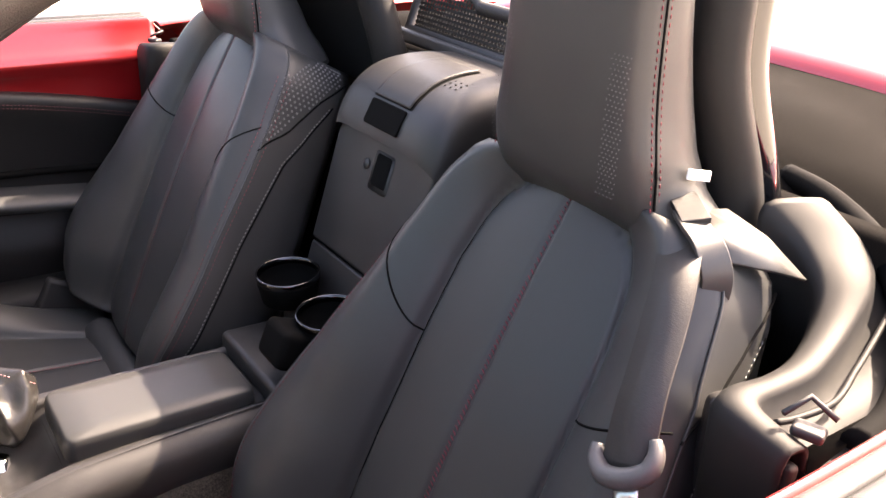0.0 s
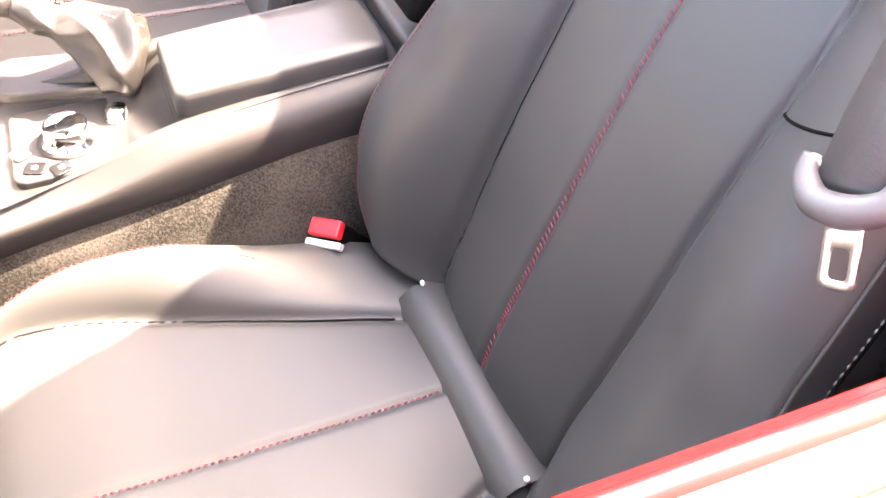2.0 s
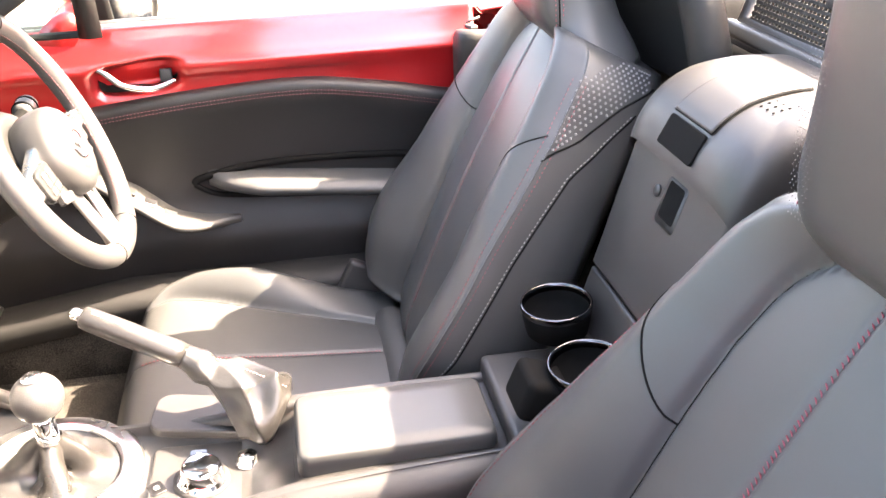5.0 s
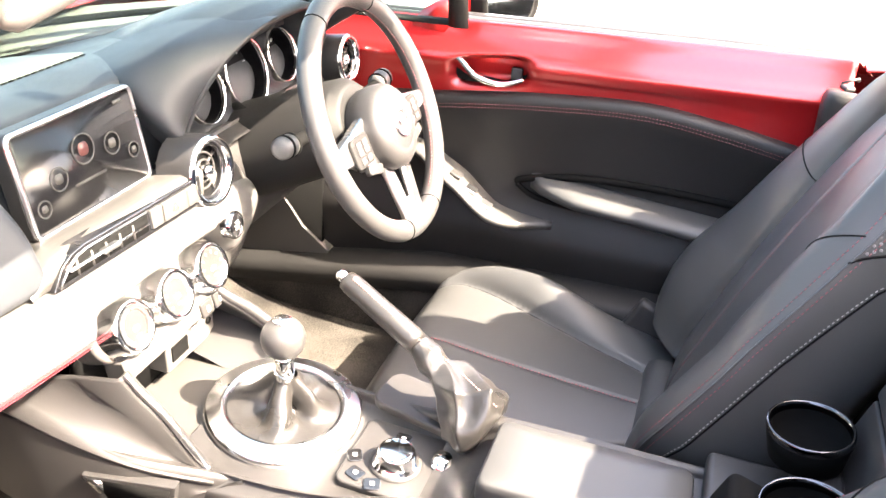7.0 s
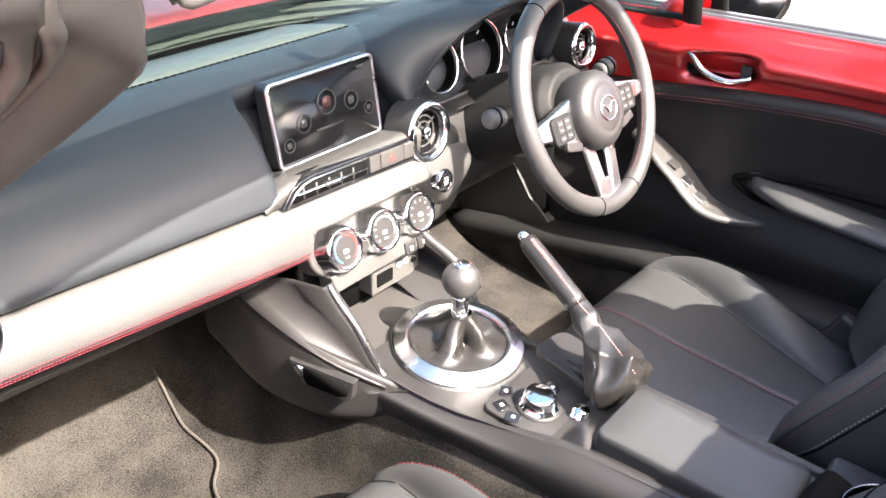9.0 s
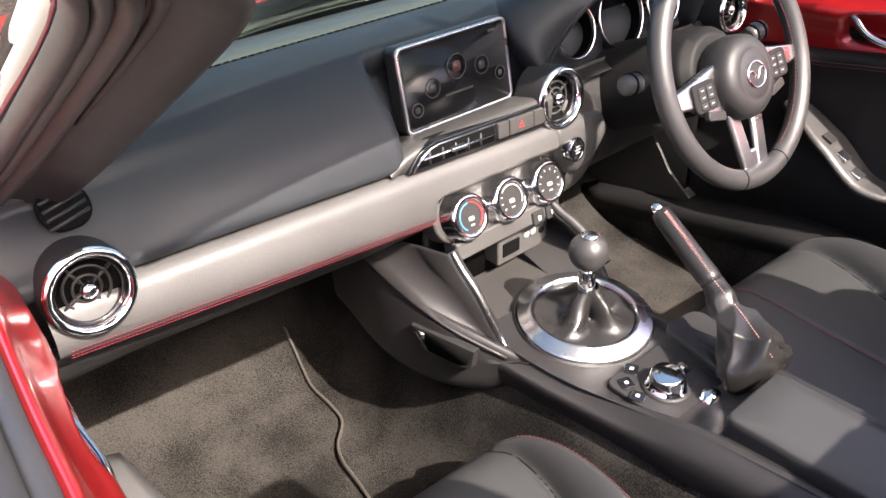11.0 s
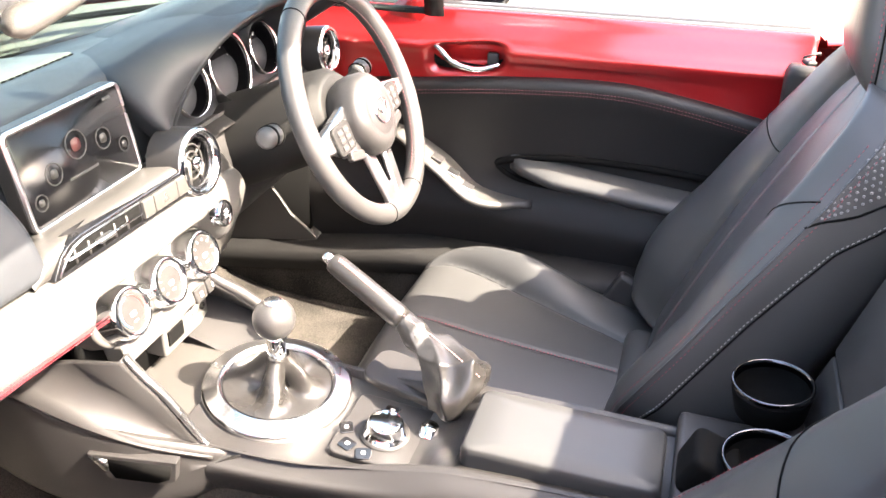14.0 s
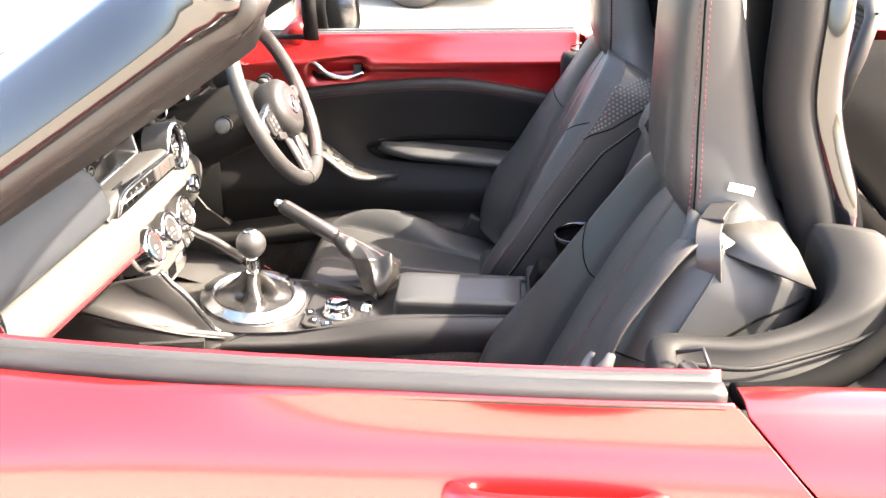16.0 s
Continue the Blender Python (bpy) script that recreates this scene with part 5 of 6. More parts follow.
sheet([[m @ Vector((x, y, h)) for x, y in c] for c, h in ((o, -0.001), (o, 0.001), (i_, 0.001), (i_, -0.001))], close_u=True, close_v=True, bm=plate)
part("latch_plate", plate, STEEL, tg, "bright steel latch plate")
guide = thing("belt_guide", "grey plastic belt guide strap on the seat shoulder", "belt guide")
part("cap", ribbon(curve([(-0.456, -0.388, 0.884), (-0.468, -0.385, 0.888), (-0.484, -0.374, 0.887), (-0.502, -0.364, 0.882)], 12), 0.024, (-0.6, -0.78, 0.15), 0.003), PLASTIC, guide, bevel=0.001)
part("strap", ribbon(curve([(-0.486, -0.372, 0.883), (-0.504, -0.362, 0.879), (-0.522, -0.357, 0.872), (-0.534, -0.358, 0.852), (-0.532, -0.363, 0.828), (-0.522, -0.372, 0.808), (-0.505, -0.384, 0.800)], 28), 0.025, (-0.5, -0.86, 0.0), 0.0022), PLASTIC_GREY, guide, bevel=0.001)
tag = thing("seat_tag", "small white sewn label on the headrest side", "label tag")
part("cloth_label", box((0.003, 0.027, 0.009), pose(-0.4715, -0.397, 0.906, 10, 8, -3)), WHITE, tag, bevel=0.001)
bk = thing("belt_buckle", "black belt buckle with red release button", "belt buckle")
mb = axes((-0.158, -0.086, 0.392), (-0.25, 0.5, 0.85)) @ Matrix.Rotation(0.35, 4, "Z")
part("stem", box((0.030, 0.022, 0.10), mb @ pose(0, 0, -0.056)), DARK, bk, bevel=0.005)
part("release_button", box((0.036, 0.019, 0.012), mb), BUCKLE_RED, bk, "red release button", bevel=0.003)
part("buckle_rim", box((0.042, 0.008, 0.010), mb @ pose(0, -0.016, -0.004)), GREYPRINT, bk, bevel=0.002)

# ---- rear storage box and cup holders ----
store = thing("storage_box", "black lockable storage compartment between the seats, closed", "storage box")
FN = Vector((0, 0.965, 0.262))
mf = axes((0, -0.378, 0.712), FN)
part("compartment_door", slab([(-0.108, -0.085), (0.108, -0.085), (0.114, 0.072), (0.110, 0.080), (0.100, 0.084), (-0.100, 0.084), (-0.110, 0.080), (-0.114, 0.072)], -0.03, 0.0, mf), PLASTIC, store, bevel=0.005)
part("lower_face", slab([(-0.108, -0.20), (0.108, -0.20), (0.108, -0.089), (-0.108, -0.089)], -0.03, -0.002, mf), PLASTIC, store, bevel=0.004)
# near-black slab paints the shade in the catch's hollow
part("door_catch", slab(rounded(0.034, 0.042, 0.004, 3), -0.002, 0.0015, mf @ pose(0.010, 0.048, 0)), DARK, store, bevel=0.001)
part("door_gap", slab([(-0.116, -0.088), (0.116, -0.088), (0.118, 0.089), (-0.118, 0.089)], -0.03, -0.006, mf), DARK, store)
part("catch_frame", slab(rounded(0.044, 0.052, 0.005, 3), -0.004, 0.0008, mf @ pose(0.010, 0.046, 0)), PLASTIC, store)
part("key_lock", lathe([(0.007, 0), (0.007, 0.002), (0.001, 0.002)], mf @ pose(-0.026, 0.048, 0), 20), PLASTIC, store)
PROF = curve([(-0.384, 0.798, 0), (-0.387, 0.812, 0), (-0.397, 0.836, 0), (-0.415, 0.858, 0), (-0.442, 0.875, 0), (-0.48, 0.884, 0), (-0.53, 0.886, 0), (-0.60, 0.880, 0)], 30)
rows = []
for y, z, _ in PROF:
    half_x = [(0.0, 0.0), (0.05, 0.0), (0.085, -0.001), (0.105, -0.006), (0.118, -0.018), (0.124, -0.040), (0.125, -0.09)]
    hc = [(a, b) for a, b, _ in curve([(a, b, 0) for a, b in half_x], 16)]
    rows.append([Vector((-a, y - 0.6 * max(0, -b), max(0.70, z + b))) for a, b in hc[::-1]] + [Vector((a, y - 0.6 * max(0, -b), max(0.70, z + b))) for a, b in hc[1:]])
part("compartment_top", sheet(rows), PLASTIC, store)
m = axes((-0.006, -0.3925, 0.829), (0, 0.90, 0.43))
# proud black slab paints the shade of the finger opening; nothing is cut out
part("top_pull", slab(rounded(0.076, 0.034, 0.004, 3), -0.004, 0.0016, m), DARK, store, "finger opening with its shade painted black", bevel=0.0006)
HATCH = curve([(-0.4025, 0.8455, 0), (-0.415, 0.8585, 0), (-0.442, 0.8755, 0), (-0.48, 0.8845, 0), (-0.505, 0.886, 0)], 14)
thick(part("top_hatch", sheet([[Vector((x, y + 0.001, z + 0.0035)) for y, z, _ in HATCH] for x in (-0.045, -0.042, -0.02, 0.0, 0.02, 0.030, 0.033)]), PLASTIC, store), 0.004)
part("hatch_gap", sheet([[Vector((x, y, z + 0.0012)) for y, z, _ in HATCH] for x in (-0.0475, 0.0, 0.0355)]), DARK, store)
bm = bmesh.new()
for a in range(10):
    for b in range(4):
        lathe([(0.0016, 0), (0.0016, 0.0006)], axes((-0.055 - b * 0.011, -0.445 - a * 0.008, 0.8765 + 0.0095 * (a / 10) ** 0.6 - 0.004 * max(0.0, (b - 2) * 1.0)), (0, 0.3, 1)), 6, bm=bm)
tagged(part("speaker_perforation", bm, DARK, store), kind="stuff")
part("box_shell", box((0.22, 0.17, 0.32), pose(0, -0.50, 0.62)), PLASTIC, store, bevel=0.01)
cups = thing("cup_holder", "pair of black cup holders with chrome rims", "cup holder")
for x, y, z in ((0.062, -0.297, 0.606), (-0.072, -0.288, 0.612)):
    m = axes((x, y, z), (0, 0.10, 1), (0, 1, 0)) @ Matrix.Diagonal((0.93, 0.93, 0.8, 1))
    cup = part("cup", lathe([(0.043, -0.002), (0.0415, -0.02), (0.039, -0.045), (0.001, -0.047), (0.001, -0.05), (0.040, -0.049), (0.0455, -0.014), (0.0455, -0.003)], m, 40, cap=False), DARK, cups)
    part("rim", lathe([(0.0415, -0.010), (0.0420, -0.003), (0.0434, 0.0005), (0.0449, 0.0012), (0.0462, 0.0), (0.0466, -0.006), (0.0455, -0.010)], m, 44, cap=False), CUP_RIM, cup, "dark chrome rim")
part("holder_arm", box((0.06, 0.05, 0.05), pose(-0.062, -0.238, 0.575, 20)), DARK, cups, bevel=0.01)
part("holder_bridge", box((0.13, 0.05, 0.03), pose(0.0, -0.315, 0.55)), PLASTIC, cups, bevel=0.008)
part("holder_foot", box((0.17, 0.10, 0.03), pose(0.0, -0.26, 0.512)), PLASTIC, cups, bevel=0.008)

# ---- roll hoops, deflector and quarter trim ----
for s in (-1, 1):
    hoop = thing("roll_hoop", "black padded roll hoop behind the seat with glossy inner cover", "roll hoop", "roll hoops")
    pts = curve([(s * 0.458, -0.500, 0.80), (s * 0.450, -0.479, 0.88), (s * 0.434, -0.444, 0.98), (s * 0.426, -0.438, 1.080), (s * 0.402, -0.440, 1.160), (s * 0.330, -0.444, 1.175), (s * 0.262, -0.454, 1.100), (s * 0.215, -0.478, 1.00), (s * 0.172, -0.500, 0.89), (s * 0.160, -0.520, 0.80)], 50)
    part("hoop_bar", tube(pts, 0.026, 16), TRIM, hoop)
    part("hoop_panel", sheet([[a, a.lerp(b, 0.25) + Vector((0, -0.010, 0)), a.lerp(b, 0.5) + Vector((0, -0.014, 0)), a.lerp(b, 0.75) + Vector((0, -0.010, 0)), b] for a, b in zip(pts[:25], pts[:24:-1])]), TRIM, hoop, "black panel inside the hoop")
    part("hoop_cover", tube([q + Vector((s * 0.004, -0.034, 0.0)) for q in pts[:30]], 0.018, 14), GLOSS, hoop, "glossy black cover")

defl = thing("wind_deflector", "black mesh wind deflector panel between the hoops", "wind deflector")
md = axes((0.015, -0.580, 0.885), (0, 1, 0.25))
fr = [(-0.215, 0.0), (-0.205, 0.10), (-0.195, 0.150), (-0.175, 0.165), (-0.105, 0.165), (-0.092, 0.140), (-0.080, 0.074), (-0.062, 0.060), (0.062, 0.060), (0.080, 0.074), (0.092, 0.140), (0.105, 0.165), (0.175, 0.165), (0.195, 0.150), (0.205, 0.10), (0.215, 0.0)]
part("deflector_frame", tube([md @ Vector((x, y, 0)) for x, y in fr], 0.010, 12, closed=True), PLASTIC, defl)
part("deflector_ledge", box((0.46, 0.020, 0.028), md @ pose(0, -0.008, 0.006)), PLASTIC, defl, bevel=0.006)
bm = bmesh.new()
for k in range(54):
    x = -0.200 + k * 0.00755
    h = 0.060 if abs(x) < 0.084 else 0.160
    box((0.0022, h, 0.003), md @ pose(x, h / 2, 0), bm)
for k in range(22):
    y = 0.010 + k * 0.0070
    if y < 0.058:
        box((0.405, 0.0038, 0.004), md @ pose(0, y, 0), bm)
    else:
        for q in (-1, 1):
            box((0.108, 0.0038, 0.004), md @ pose(q * 0.146, y, 0), bm)
tagged(part("mesh", bm, TRIM, defl, smooth=False), kind="stuff")

for s in (-1, 1):
    q = thing("quarter_trim", "black moulded plastic trim behind the door opening", "interior trim", "quarter trims")
    inn = curve([(0.655, -0.296, 0.790), (0.618, -0.293, 0.796), (0.597, -0.297, 0.799), (0.589, -0.316, 0.800), (0.592, -0.350, 0.799), (0.588, -0.395, 0.801), (0.571, -0.447, 0.812), (0.552, -0.474, 0.832), (0.522, -0.482, 0.856), (0.490, -0.470, 0.880)], 44)
    out = curve([(0.657, -0.318, 0.790), (0.634, -0.316, 0.795), (0.618, -0.318, 0.799), (0.613, -0.330, 0.800), (0.613, -0.355, 0.799), (0.612, -0.397, 0.801), (0.598, -0.458, 0.814), (0.582, -0.510, 0.834), (0.552, -0.540, 0.852), (0.512, -0.535, 0.880)], 44)
    rows = []
    for k in range(44):
        i_, o_ = Vector((s * inn[k].x, inn[k].y, inn[k].z)), Vector((s * out[k].x, out[k].y, out[k].z))
        d = (o_ - i_)
        dn = Vector((0, 0, -1))
        low = Vector((s * value([(0, 0.680), (0.15, 0.668), (0.5, 0.66), (0.8, 0.655), (1, 0.60)], k / 43), o_.y - 0.02 * (k / 43), 0.768 + 0.05 * (k / 43) ** 2))
        rows.append([i_ + dn * 0.13 + d * 0.1, i_ + dn * 0.012 - d.normalized() * 0.003, i_ + dn * 0.003, i_ + d * 0.15 + Vector((0, 0, 0.001)), i_ + d * 0.5 + Vector((0, 0, 0.002)), i_ + d * 0.85 + Vector((0, 0, 0.001)), o_ + dn * 0.004, o_ + dn * 0.022 + d.normalized() * 0.004, low + Vector((-s * 0.012, 0, -0.004)), low, low + Vector((s * 0.03, 0, -0.004)), low + Vector((s * 0.034, 0, -0.06))])
    thick(part("trim_ledge", sheet(rows), TRIM, q), 0.004)
    part("trim_ridge", tube(curve([(s * 0.628, -0.322, 0.790), (s * 0.632, -0.345, 0.789), (s * 0.634, -0.385, 0.790), (s * 0.622, -0.430, 0.796), (s * 0.608, -0.480, 0.806), (s * 0.596, -0.520, 0.818)], 30), 0.0026, 8), TRIM, q)
    part("trim_face", box((0.062, 0.012, 0.17), pose(s * 0.628, -0.304, 0.695)), TRIM, q, bevel=0.004)
    part("side_liner", box((0.012, 0.30, 0.50), pose(s * 0.655, -0.47, 0.53)), ROOFCLOTH, q)
    part("trim_lower", box((0.02, 0.24, 0.40), pose(s * 0.60, -0.44, 0.58, 0, 0, s * 12)), PLASTIC, q, bevel=0.01)
    fin = part("roof_guide_fin", sheet([[Vector((s * x, y, z)) for x, y, z in r] for r in (((0.470, -0.378, 0.874), (0.474, -0.41, 0.876), (0.476, -0.44, 0.872)), ((0.500, -0.372, 0.869), (0.512, -0.412, 0.868), (0.512, -0.452, 0.858)), ((0.528, -0.376, 0.858), (0.545, -0.425, 0.846), (0.548, -0.464, 0.832)))]), PLASTIC_GREY, q)
    thick(fin, 0.003)
    part("striker", box((0.022, 0.016, 0.008), pose(s * 0.650, -0.324, 0.796, 0, 0, 20)), PLASTIC, q, "dark door striker", bevel=0.003)
    part("striker_loop", tube([(s * 0.636, -0.312, 0.806), (s * 0.640, -0.335, 0.814), (s * 0.660, -0.338, 0.806)], 0.0022, 6), PLASTIC, q)
    part("weather_strip", tube(curve([(s * 0.668, -0.360, 0.782), (s * 0.664, -0.41, 0.786), (s * 0.640, -0.47, 0.800), (s * 0.600, -0.528, 0.822), (s * 0.540, -0.580, 0.840), (s * 0.465, -0.622, 0.850), (s * 0.400, -0.652, 0.848)], 36), 0.013, 12), DARK, q)

# ---- windscreen ----
ws = thing("windscreen", "raked windscreen in a black frame, sun visors folded up", "windscreen")


def screen(u, v):
    """u across -1..1, v up 0..1."""
    hw = 0.60 - 0.075 * v
    yb = 0.80 - 0.33 * abs(u) ** 2.2
    yt = 0.160 - 0.09 * abs(u) ** 2.2
    return Vector((u * hw, 0.022 + yb + (yt - yb) * v, 0.795 + (1.160 - 0.795) * v + 0.03 * math.sin(math.pi * v) * 0.6))


rows = [[screen(-0.97 + 1.94 * i / 30, j / 16) for i in range(31)] for j in range(17)]
gl = part("screen_glass", sheet(rows), GLASS, ws)
thick(gl, 0.005)
part("screen_seal", tube([screen(-0.97 + 1.94 * i / 40, 0) + Vector((0, -0.004, -0.006)) for i in range(41)], 0.007, 8), DARK, ws)
REAR = Vector((0, -0.55, -0.83))
for s in (-1, 1):
    line = [Vector((s * x, y, z)) for x, y, z in ((0.560, 0.60, 0.742), (0.541, 0.50, 0.808), (0.527, 0.436, 0.850), (0.513, 0.286, 0.950), (0.504, 0.150, 1.042), (0.518, 0.090, 1.080))]
    rise = [Vector((s * 0.525, 0.078, 1.097)), Vector((s * 0.520, 0.076, 1.118)), Vector((s * 0.500, 0.088, 1.142))]
    pl = curve(line + rise, 34)
    up = curve(line + [q + Vector((s * 0.002, -0.012, 0.002)) for q in rise], 34)

    def lining(path, section):
        rows = []
        for q in path:
            back = REAR.lerp(Vector((0, -0.97, -0.25)), min(1.0, max(0.0, (q.z - 1.06) / 0.05)))
            flat = min(1.0, max(0.0, (q.z - 1.068) / 0.02))
            rows.append([q + Vector((s * u, 0, 0)) + back * (v + flat * (0.002 - v) if v > -0.012 else v) for u, v in section])
        return sheet(rows, close_v=True, cap=True)

    inner = [(0.012, -0.030), (0.001, -0.012), (-0.003, 0.010), (0.001, 0.022), (0.009, 0.024), (0.024, 0.014), (0.040, 0.004), (0.051, 0.000), (0.055, -0.008), (0.052, -0.026)]
    part("pillar_trim", lining(pl, inner), PLASTIC, ws, "black pillar lining")
    outer = [(0.050, -0.010), (0.054, 0.002), (0.060, 0.010), (0.066, 0.008), (0.070, -0.006), (0.080, -0.006), (0.084, 0.003), (0.090, 0.001), (0.094, -0.010), (0.088, -0.024), (0.064, -0.032)]
    part("pillar_channel", lining(up, outer), PLASTIC, ws, "seal channel")
    gloss = [(0.093, -0.012), (0.092, -0.030), (0.080, -0.055), (0.062, -0.080), (0.044, -0.092), (0.034, -0.088), (0.020, -0.050), (0.014, -0.028), (0.05, -0.028)]
    part("pillar_outer", lining(up, gloss), GLOSS, ws, "glossy black outer pillar")
    part("pillar_seal", tube([q + Vector((s * 0.075, 0, 0)) - REAR * 0.002 for q in up[:22]], 0.006, 8), RUBBER, ws)
    # raised lip where the lining meets the seal channel
    part("pillar_lip", tube([q + Vector((s * 0.046, 0, 0)) + REAR * 0.003 for q in pl[12:]], [0.002 + 0.0045 * min(1.0, k / 10) for k in range(len(pl) - 12)], 10), PLASTIC, ws)
rows = []
for i in range(41):
    u = -1 + 2 * i / 40
    c = Vector((u * 0.515, 0.118 - 0.018 * abs(u) ** 2.5, 1.166 - 0.030 * abs(u) ** 3))
    rows.append([c + Vector((0, q, w)) for q, w in ((0.095, 0.008), (0.085, 0.018), (0.02, 0.022), (-0.025, 0.014), (-0.045, -0.002), (-0.036, -0.018), (-0.01, -0.026), (0.050, -0.020))])
part("header_rail", sheet(rows, close_v=True, cap=True), PLASTIC_GREY, ws, "header rail")
for s in (-1, 1):
    bar = curve([(s * 0.484, 0.100, 1.079), (s * 0.455, 0.099, 1.084), (s * 0.40, 0.100, 1.095), (s * 0.28, 0.102, 1.109), (s * 0.10, 0.105, 1.116)], 30)
    vis = part("sun_visor", sheet([[q + Vector((0, 0.004 + 0.066 * k / 5, 0.004 + 0.034 * k / 5 + 0.004 * math.sin(math.pi * k / 5))) for k in range(6)] for q in bar]), PLASTIC, ws, "folded sun visor")
    thick(vis, 0.010)
    part("visor_edge", tube(bar, [0.003, 0.0048] + [0.0066] * 26 + [0.0048, 0.003], 12), PLASTIC_GREY, vis)
# cowl panel and wipers in front of the glass
rows = [[Vector((x, 0.86 - 0.30 * (abs(x) / 0.60) ** 2.2 + dy, z)) for dy, z in ((-0.05, 0.765), (0.0, 0.786), (0.05, 0.800), (0.12, 0.812))] for x in [-0.60 + 1.2 * i / 24 for i in range(25)]]
part("scuttle_panel", sheet(rows), STRIP, ws, "grey-green scuttle panel")
for x0, x1 in ((-0.42, 0.10), (0.12, 0.56)):
    part("wiper_blade", tube([(x, 0.865 - 0.30 * (abs(x) / 0.60) ** 2.2, 0.818) for x in [x0 + (x1 - x0) * i / 10 for i in range(11)]], 0.006, 6), DARK, ws)

mir = thing("rear_view_mirror", "black interior mirror on the windscreen", "mirror")
mm = axes((0.036, 0.298, 1.018), (0.32, -0.94, -0.08))
part("housing", slab(rounded(0.225, 0.062, 0.028, 8), -0.03, 0.0, mm), PLASTIC, mir, bevel=0.008)
part("glass", slab(rounded(0.213, 0.051, 0.024, 8), 0.0, 0.002, mm), MIRROR, mir, smooth=False)
part("stem", tube(curve([(0.03, 0.32, 1.03), (0.02, 0.335, 1.05), (0.01, 0.335, 1.085)], 8), 0.010, 10), PLASTIC, mir)

wing = thing("wing_mirror", "black-framed outside mirror on a red door", "wing mirror")
mw = axes((0.850, 0.258, 0.830), (-0.28, -0.95, 0.12))


def mirror_ring(scale, z):
    return [mw @ Vector((x * scale, y * scale, z)) for x, y in rounded(0.182, 0.124, 0.045, 8)]


part("housing", sheet([mirror_ring(*q) for q in ((1.06, 0.010), (1.13, -0.004), (1.16, -0.03), (1.06, -0.06), (0.80, -0.085), (0.35, -0.095))], close_v=True, cap=True), RED, wing)
part("bezel", sheet([mirror_ring(*q) for q in ((0.95, 0.012), (0.97, 0.016), (1.05, 0.017), (1.09, 0.010), (1.15, -0.010))], close_v=True), DARK, wing, "black rim")
part("glass", slab(rounded(0.176, 0.119, 0.043, 8), 0.010, 0.0125, mw), MIRROR, wing, smooth=False)
part("arm", tube([(0.69, 0.345, 0.795), (0.74, 0.345, 0.80), (0.82, 0.335, 0.815)], [0.045, 0.038, 0.040], 16, flat=0.6), RED, wing)
tri = thing("quarter_light", "small fixed triangular door window behind a black post", "quarter light")
T = [Vector((0.668, 0.300, 0.806)), Vector((0.645, 0.470, 0.806)), Vector((0.600, 0.285, 0.960))]
part("frame", tube([T[0], T[1], T[2]], 0.008, 8, closed=True), TRIM, tri)
part("post", sheet([[Vector((x, y, z)) for x, y, z in r] for r in (((0.662, 0.306, 0.80), (0.655, 0.292, 0.80), (0.662, 0.270, 0.80), (0.676, 0.276, 0.80)), ((0.600, 0.296, 0.965), (0.593, 0.284, 0.965), (0.600, 0.264, 0.965), (0.614, 0.270, 0.965)))], close_v=True, cap=True), TRIM, tri)
pane = part("pane", sheet([[T[0], T[1]], [T[2], T[2].lerp(T[1], 0.02)]]), GLASS, tri)
thick(pane, 0.004)


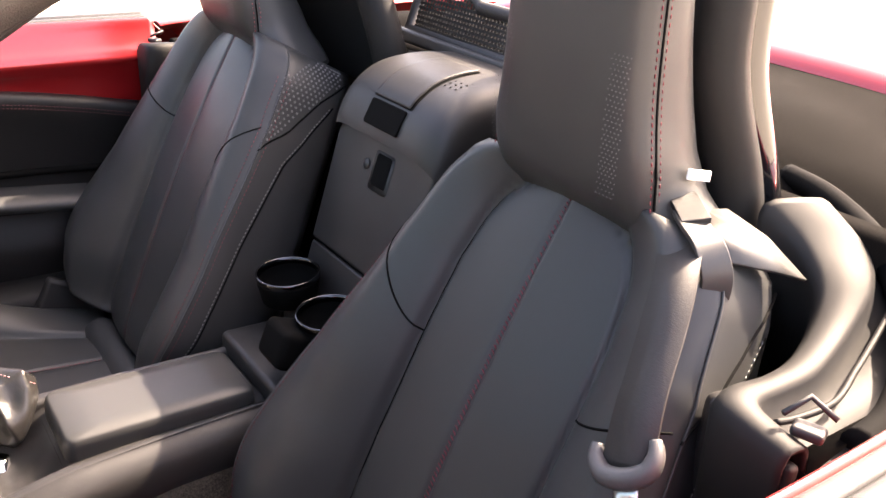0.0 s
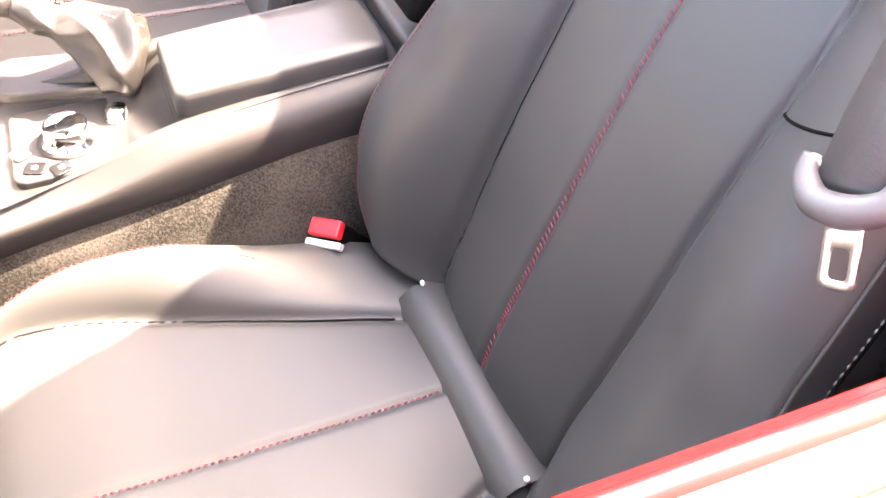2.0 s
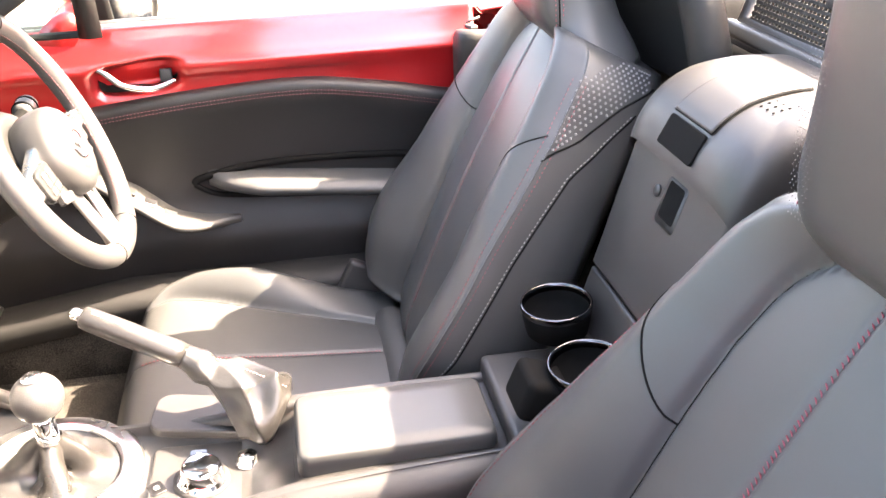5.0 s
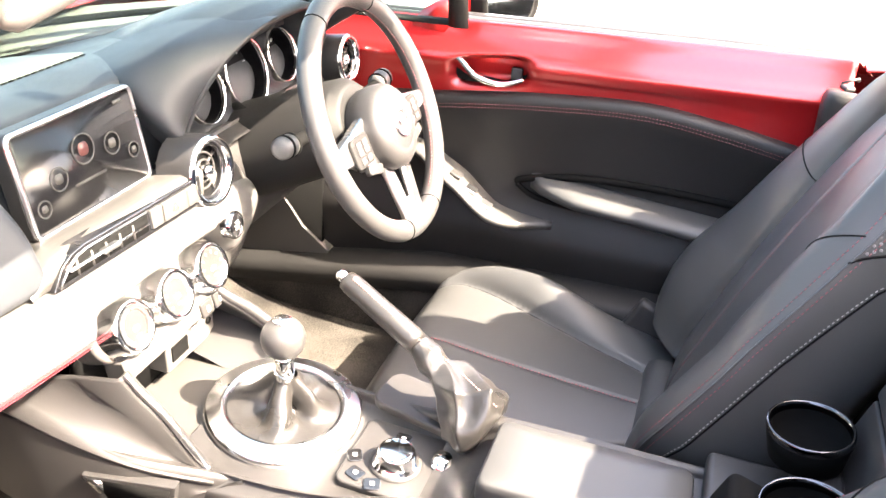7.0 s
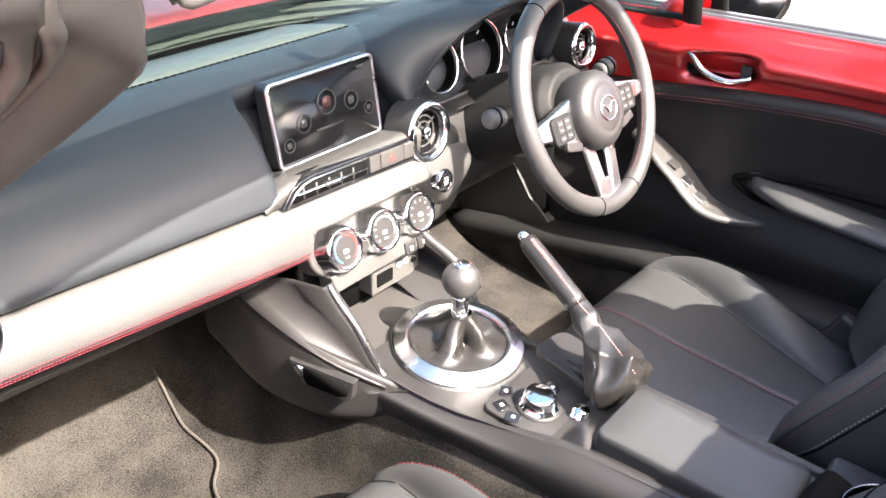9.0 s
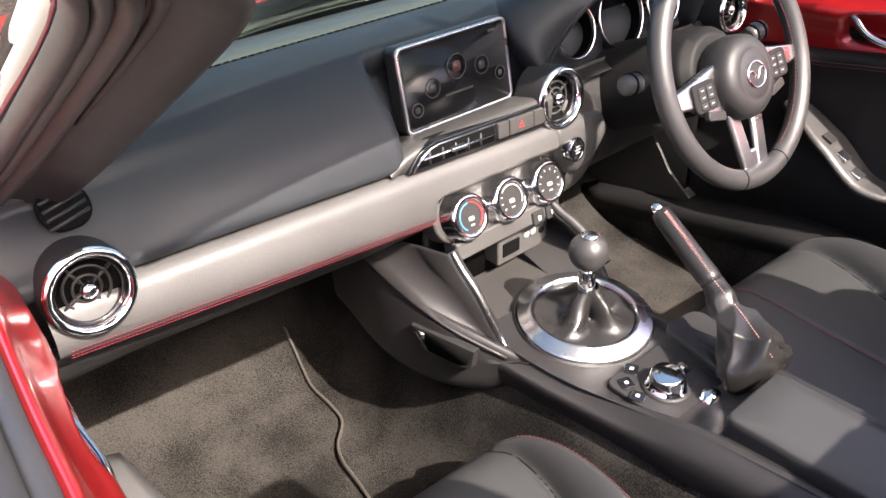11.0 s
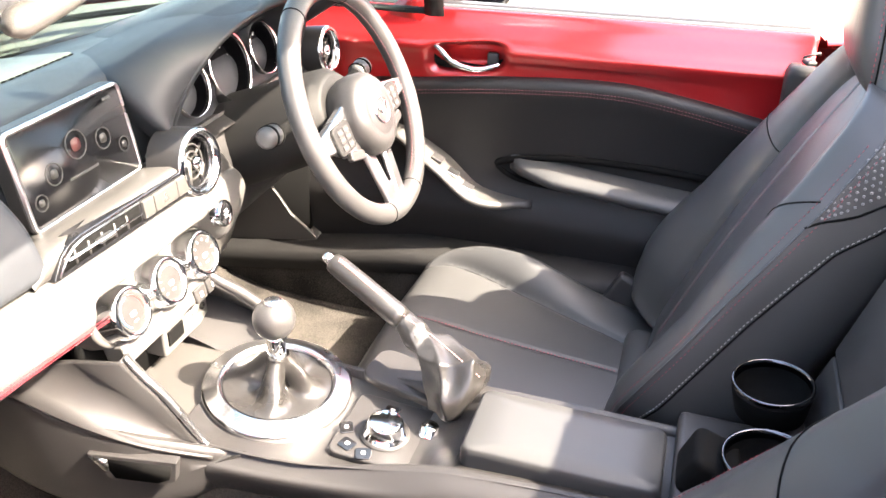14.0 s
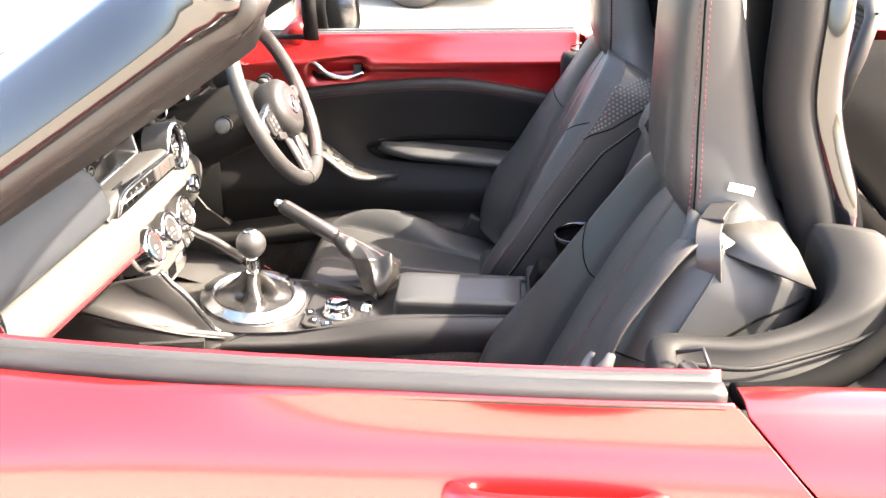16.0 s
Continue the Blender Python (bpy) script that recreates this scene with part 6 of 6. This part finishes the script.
# ---- parked cars across the yard ----
def parked_car(m, name, paint, label):
    c = thing(name, label, "car", "parked cars")
    L, W2, rows = 4.2, 0.88, []
    for i in range(41):
        x = -L / 2 + L * i / 40
        roofz = value([(-2.1, 0.78), (-1.95, 0.98), (-1.5, 1.18), (-0.9, 1.42), (0.1, 1.46), (0.7, 1.30), (1.2, 0.98), (1.8, 0.86), (2.1, 0.62)], x)
        beltz = value([(-2.1, 0.72), (-1.5, 0.92), (0.8, 0.90), (1.5, 0.84), (2.1, 0.60)], x)
        hw = W2 * value([(-2.1, 0.82), (-1.7, 0.98), (0, 1.0), (1.6, 0.96), (2.1, 0.74)], x)
        prof = [(hw * 0.9, 0.22), (hw, 0.34), (hw * 1.01, 0.6), (hw * 0.97, min(beltz, roofz)), (hw * 0.80 if roofz > beltz + 0.1 else hw * 0.9, roofz - 0.05 if roofz > beltz + 0.1 else roofz), (hw * 0.5, roofz)]
        pr = [(a, b) for a, b, _ in curve([(a, b, 0) for a, b in prof], 16)]
        rows.append([m @ Vector((x, -a, b)) for a, b in pr] + [m @ Vector((x, a, b)) for a, b in pr[::-1]])
    part("body", sheet(rows, cap=True), paint, c)
    for x in (-1.28, 1.28):
        for y in (-0.80, 0.80):
            w = part("wheel", lathe([(0.20, -0.10), (0.30, -0.11), (0.325, -0.08), (0.325, 0.08), (0.30, 0.11), (0.20, 0.10)], m @ axes((x, y, 0.325), (0, 1, 0)), 32), RUBBER, c, "black tyre")
            part("wheel_rim", lathe([(0.205, -0.112), (0.05, -0.10), (0.001, -0.10)], m @ axes((x, y, 0.325), (0, 1 if y < 0 else -1, 0)), 24, cap=False), SATIN, w)
    for y in (-1, 1):
        part("side_window", slab([(-1.4, 0.96), (-0.85, 1.34), (0.1, 1.38), (0.62, 1.24), (0.95, 0.96)], 0, 0.02, m @ axes((0, y * 0.845, 0), (0, y, 0.3)) @ Matrix.Diagonal((-y, 1, 1, 1))), GLOSS, c)
    part("grille", box((0.03, 1.10, 0.34), m @ pose(L / 2 + 0.005, 0, 0.46)), DARK, c, bevel=0.01)
    part("plate", box((0.012, 0.44, 0.10), m @ pose(L / 2 + 0.026, 0, 0.47)), WHITE, c, "plain white plate")
    return c


parked_car(pose(6.6, 1.6, 0, 0, 0, 80), "parked_car", CARPAINT, "dark parked car across the yard")
parked_car(pose(5.2, -5.0, 0, 0, 0, 131), "parked_car", CARPAINT, "dark parked car behind the roadster")
parked_car(pose(4.0, 6.5, 0, 0, 0, 150), "parked_car", material("silver car paint", (0.5, 0.5, 0.5), 0.3, metal=0.6, coat=1.0), "silver parked car across the yard")
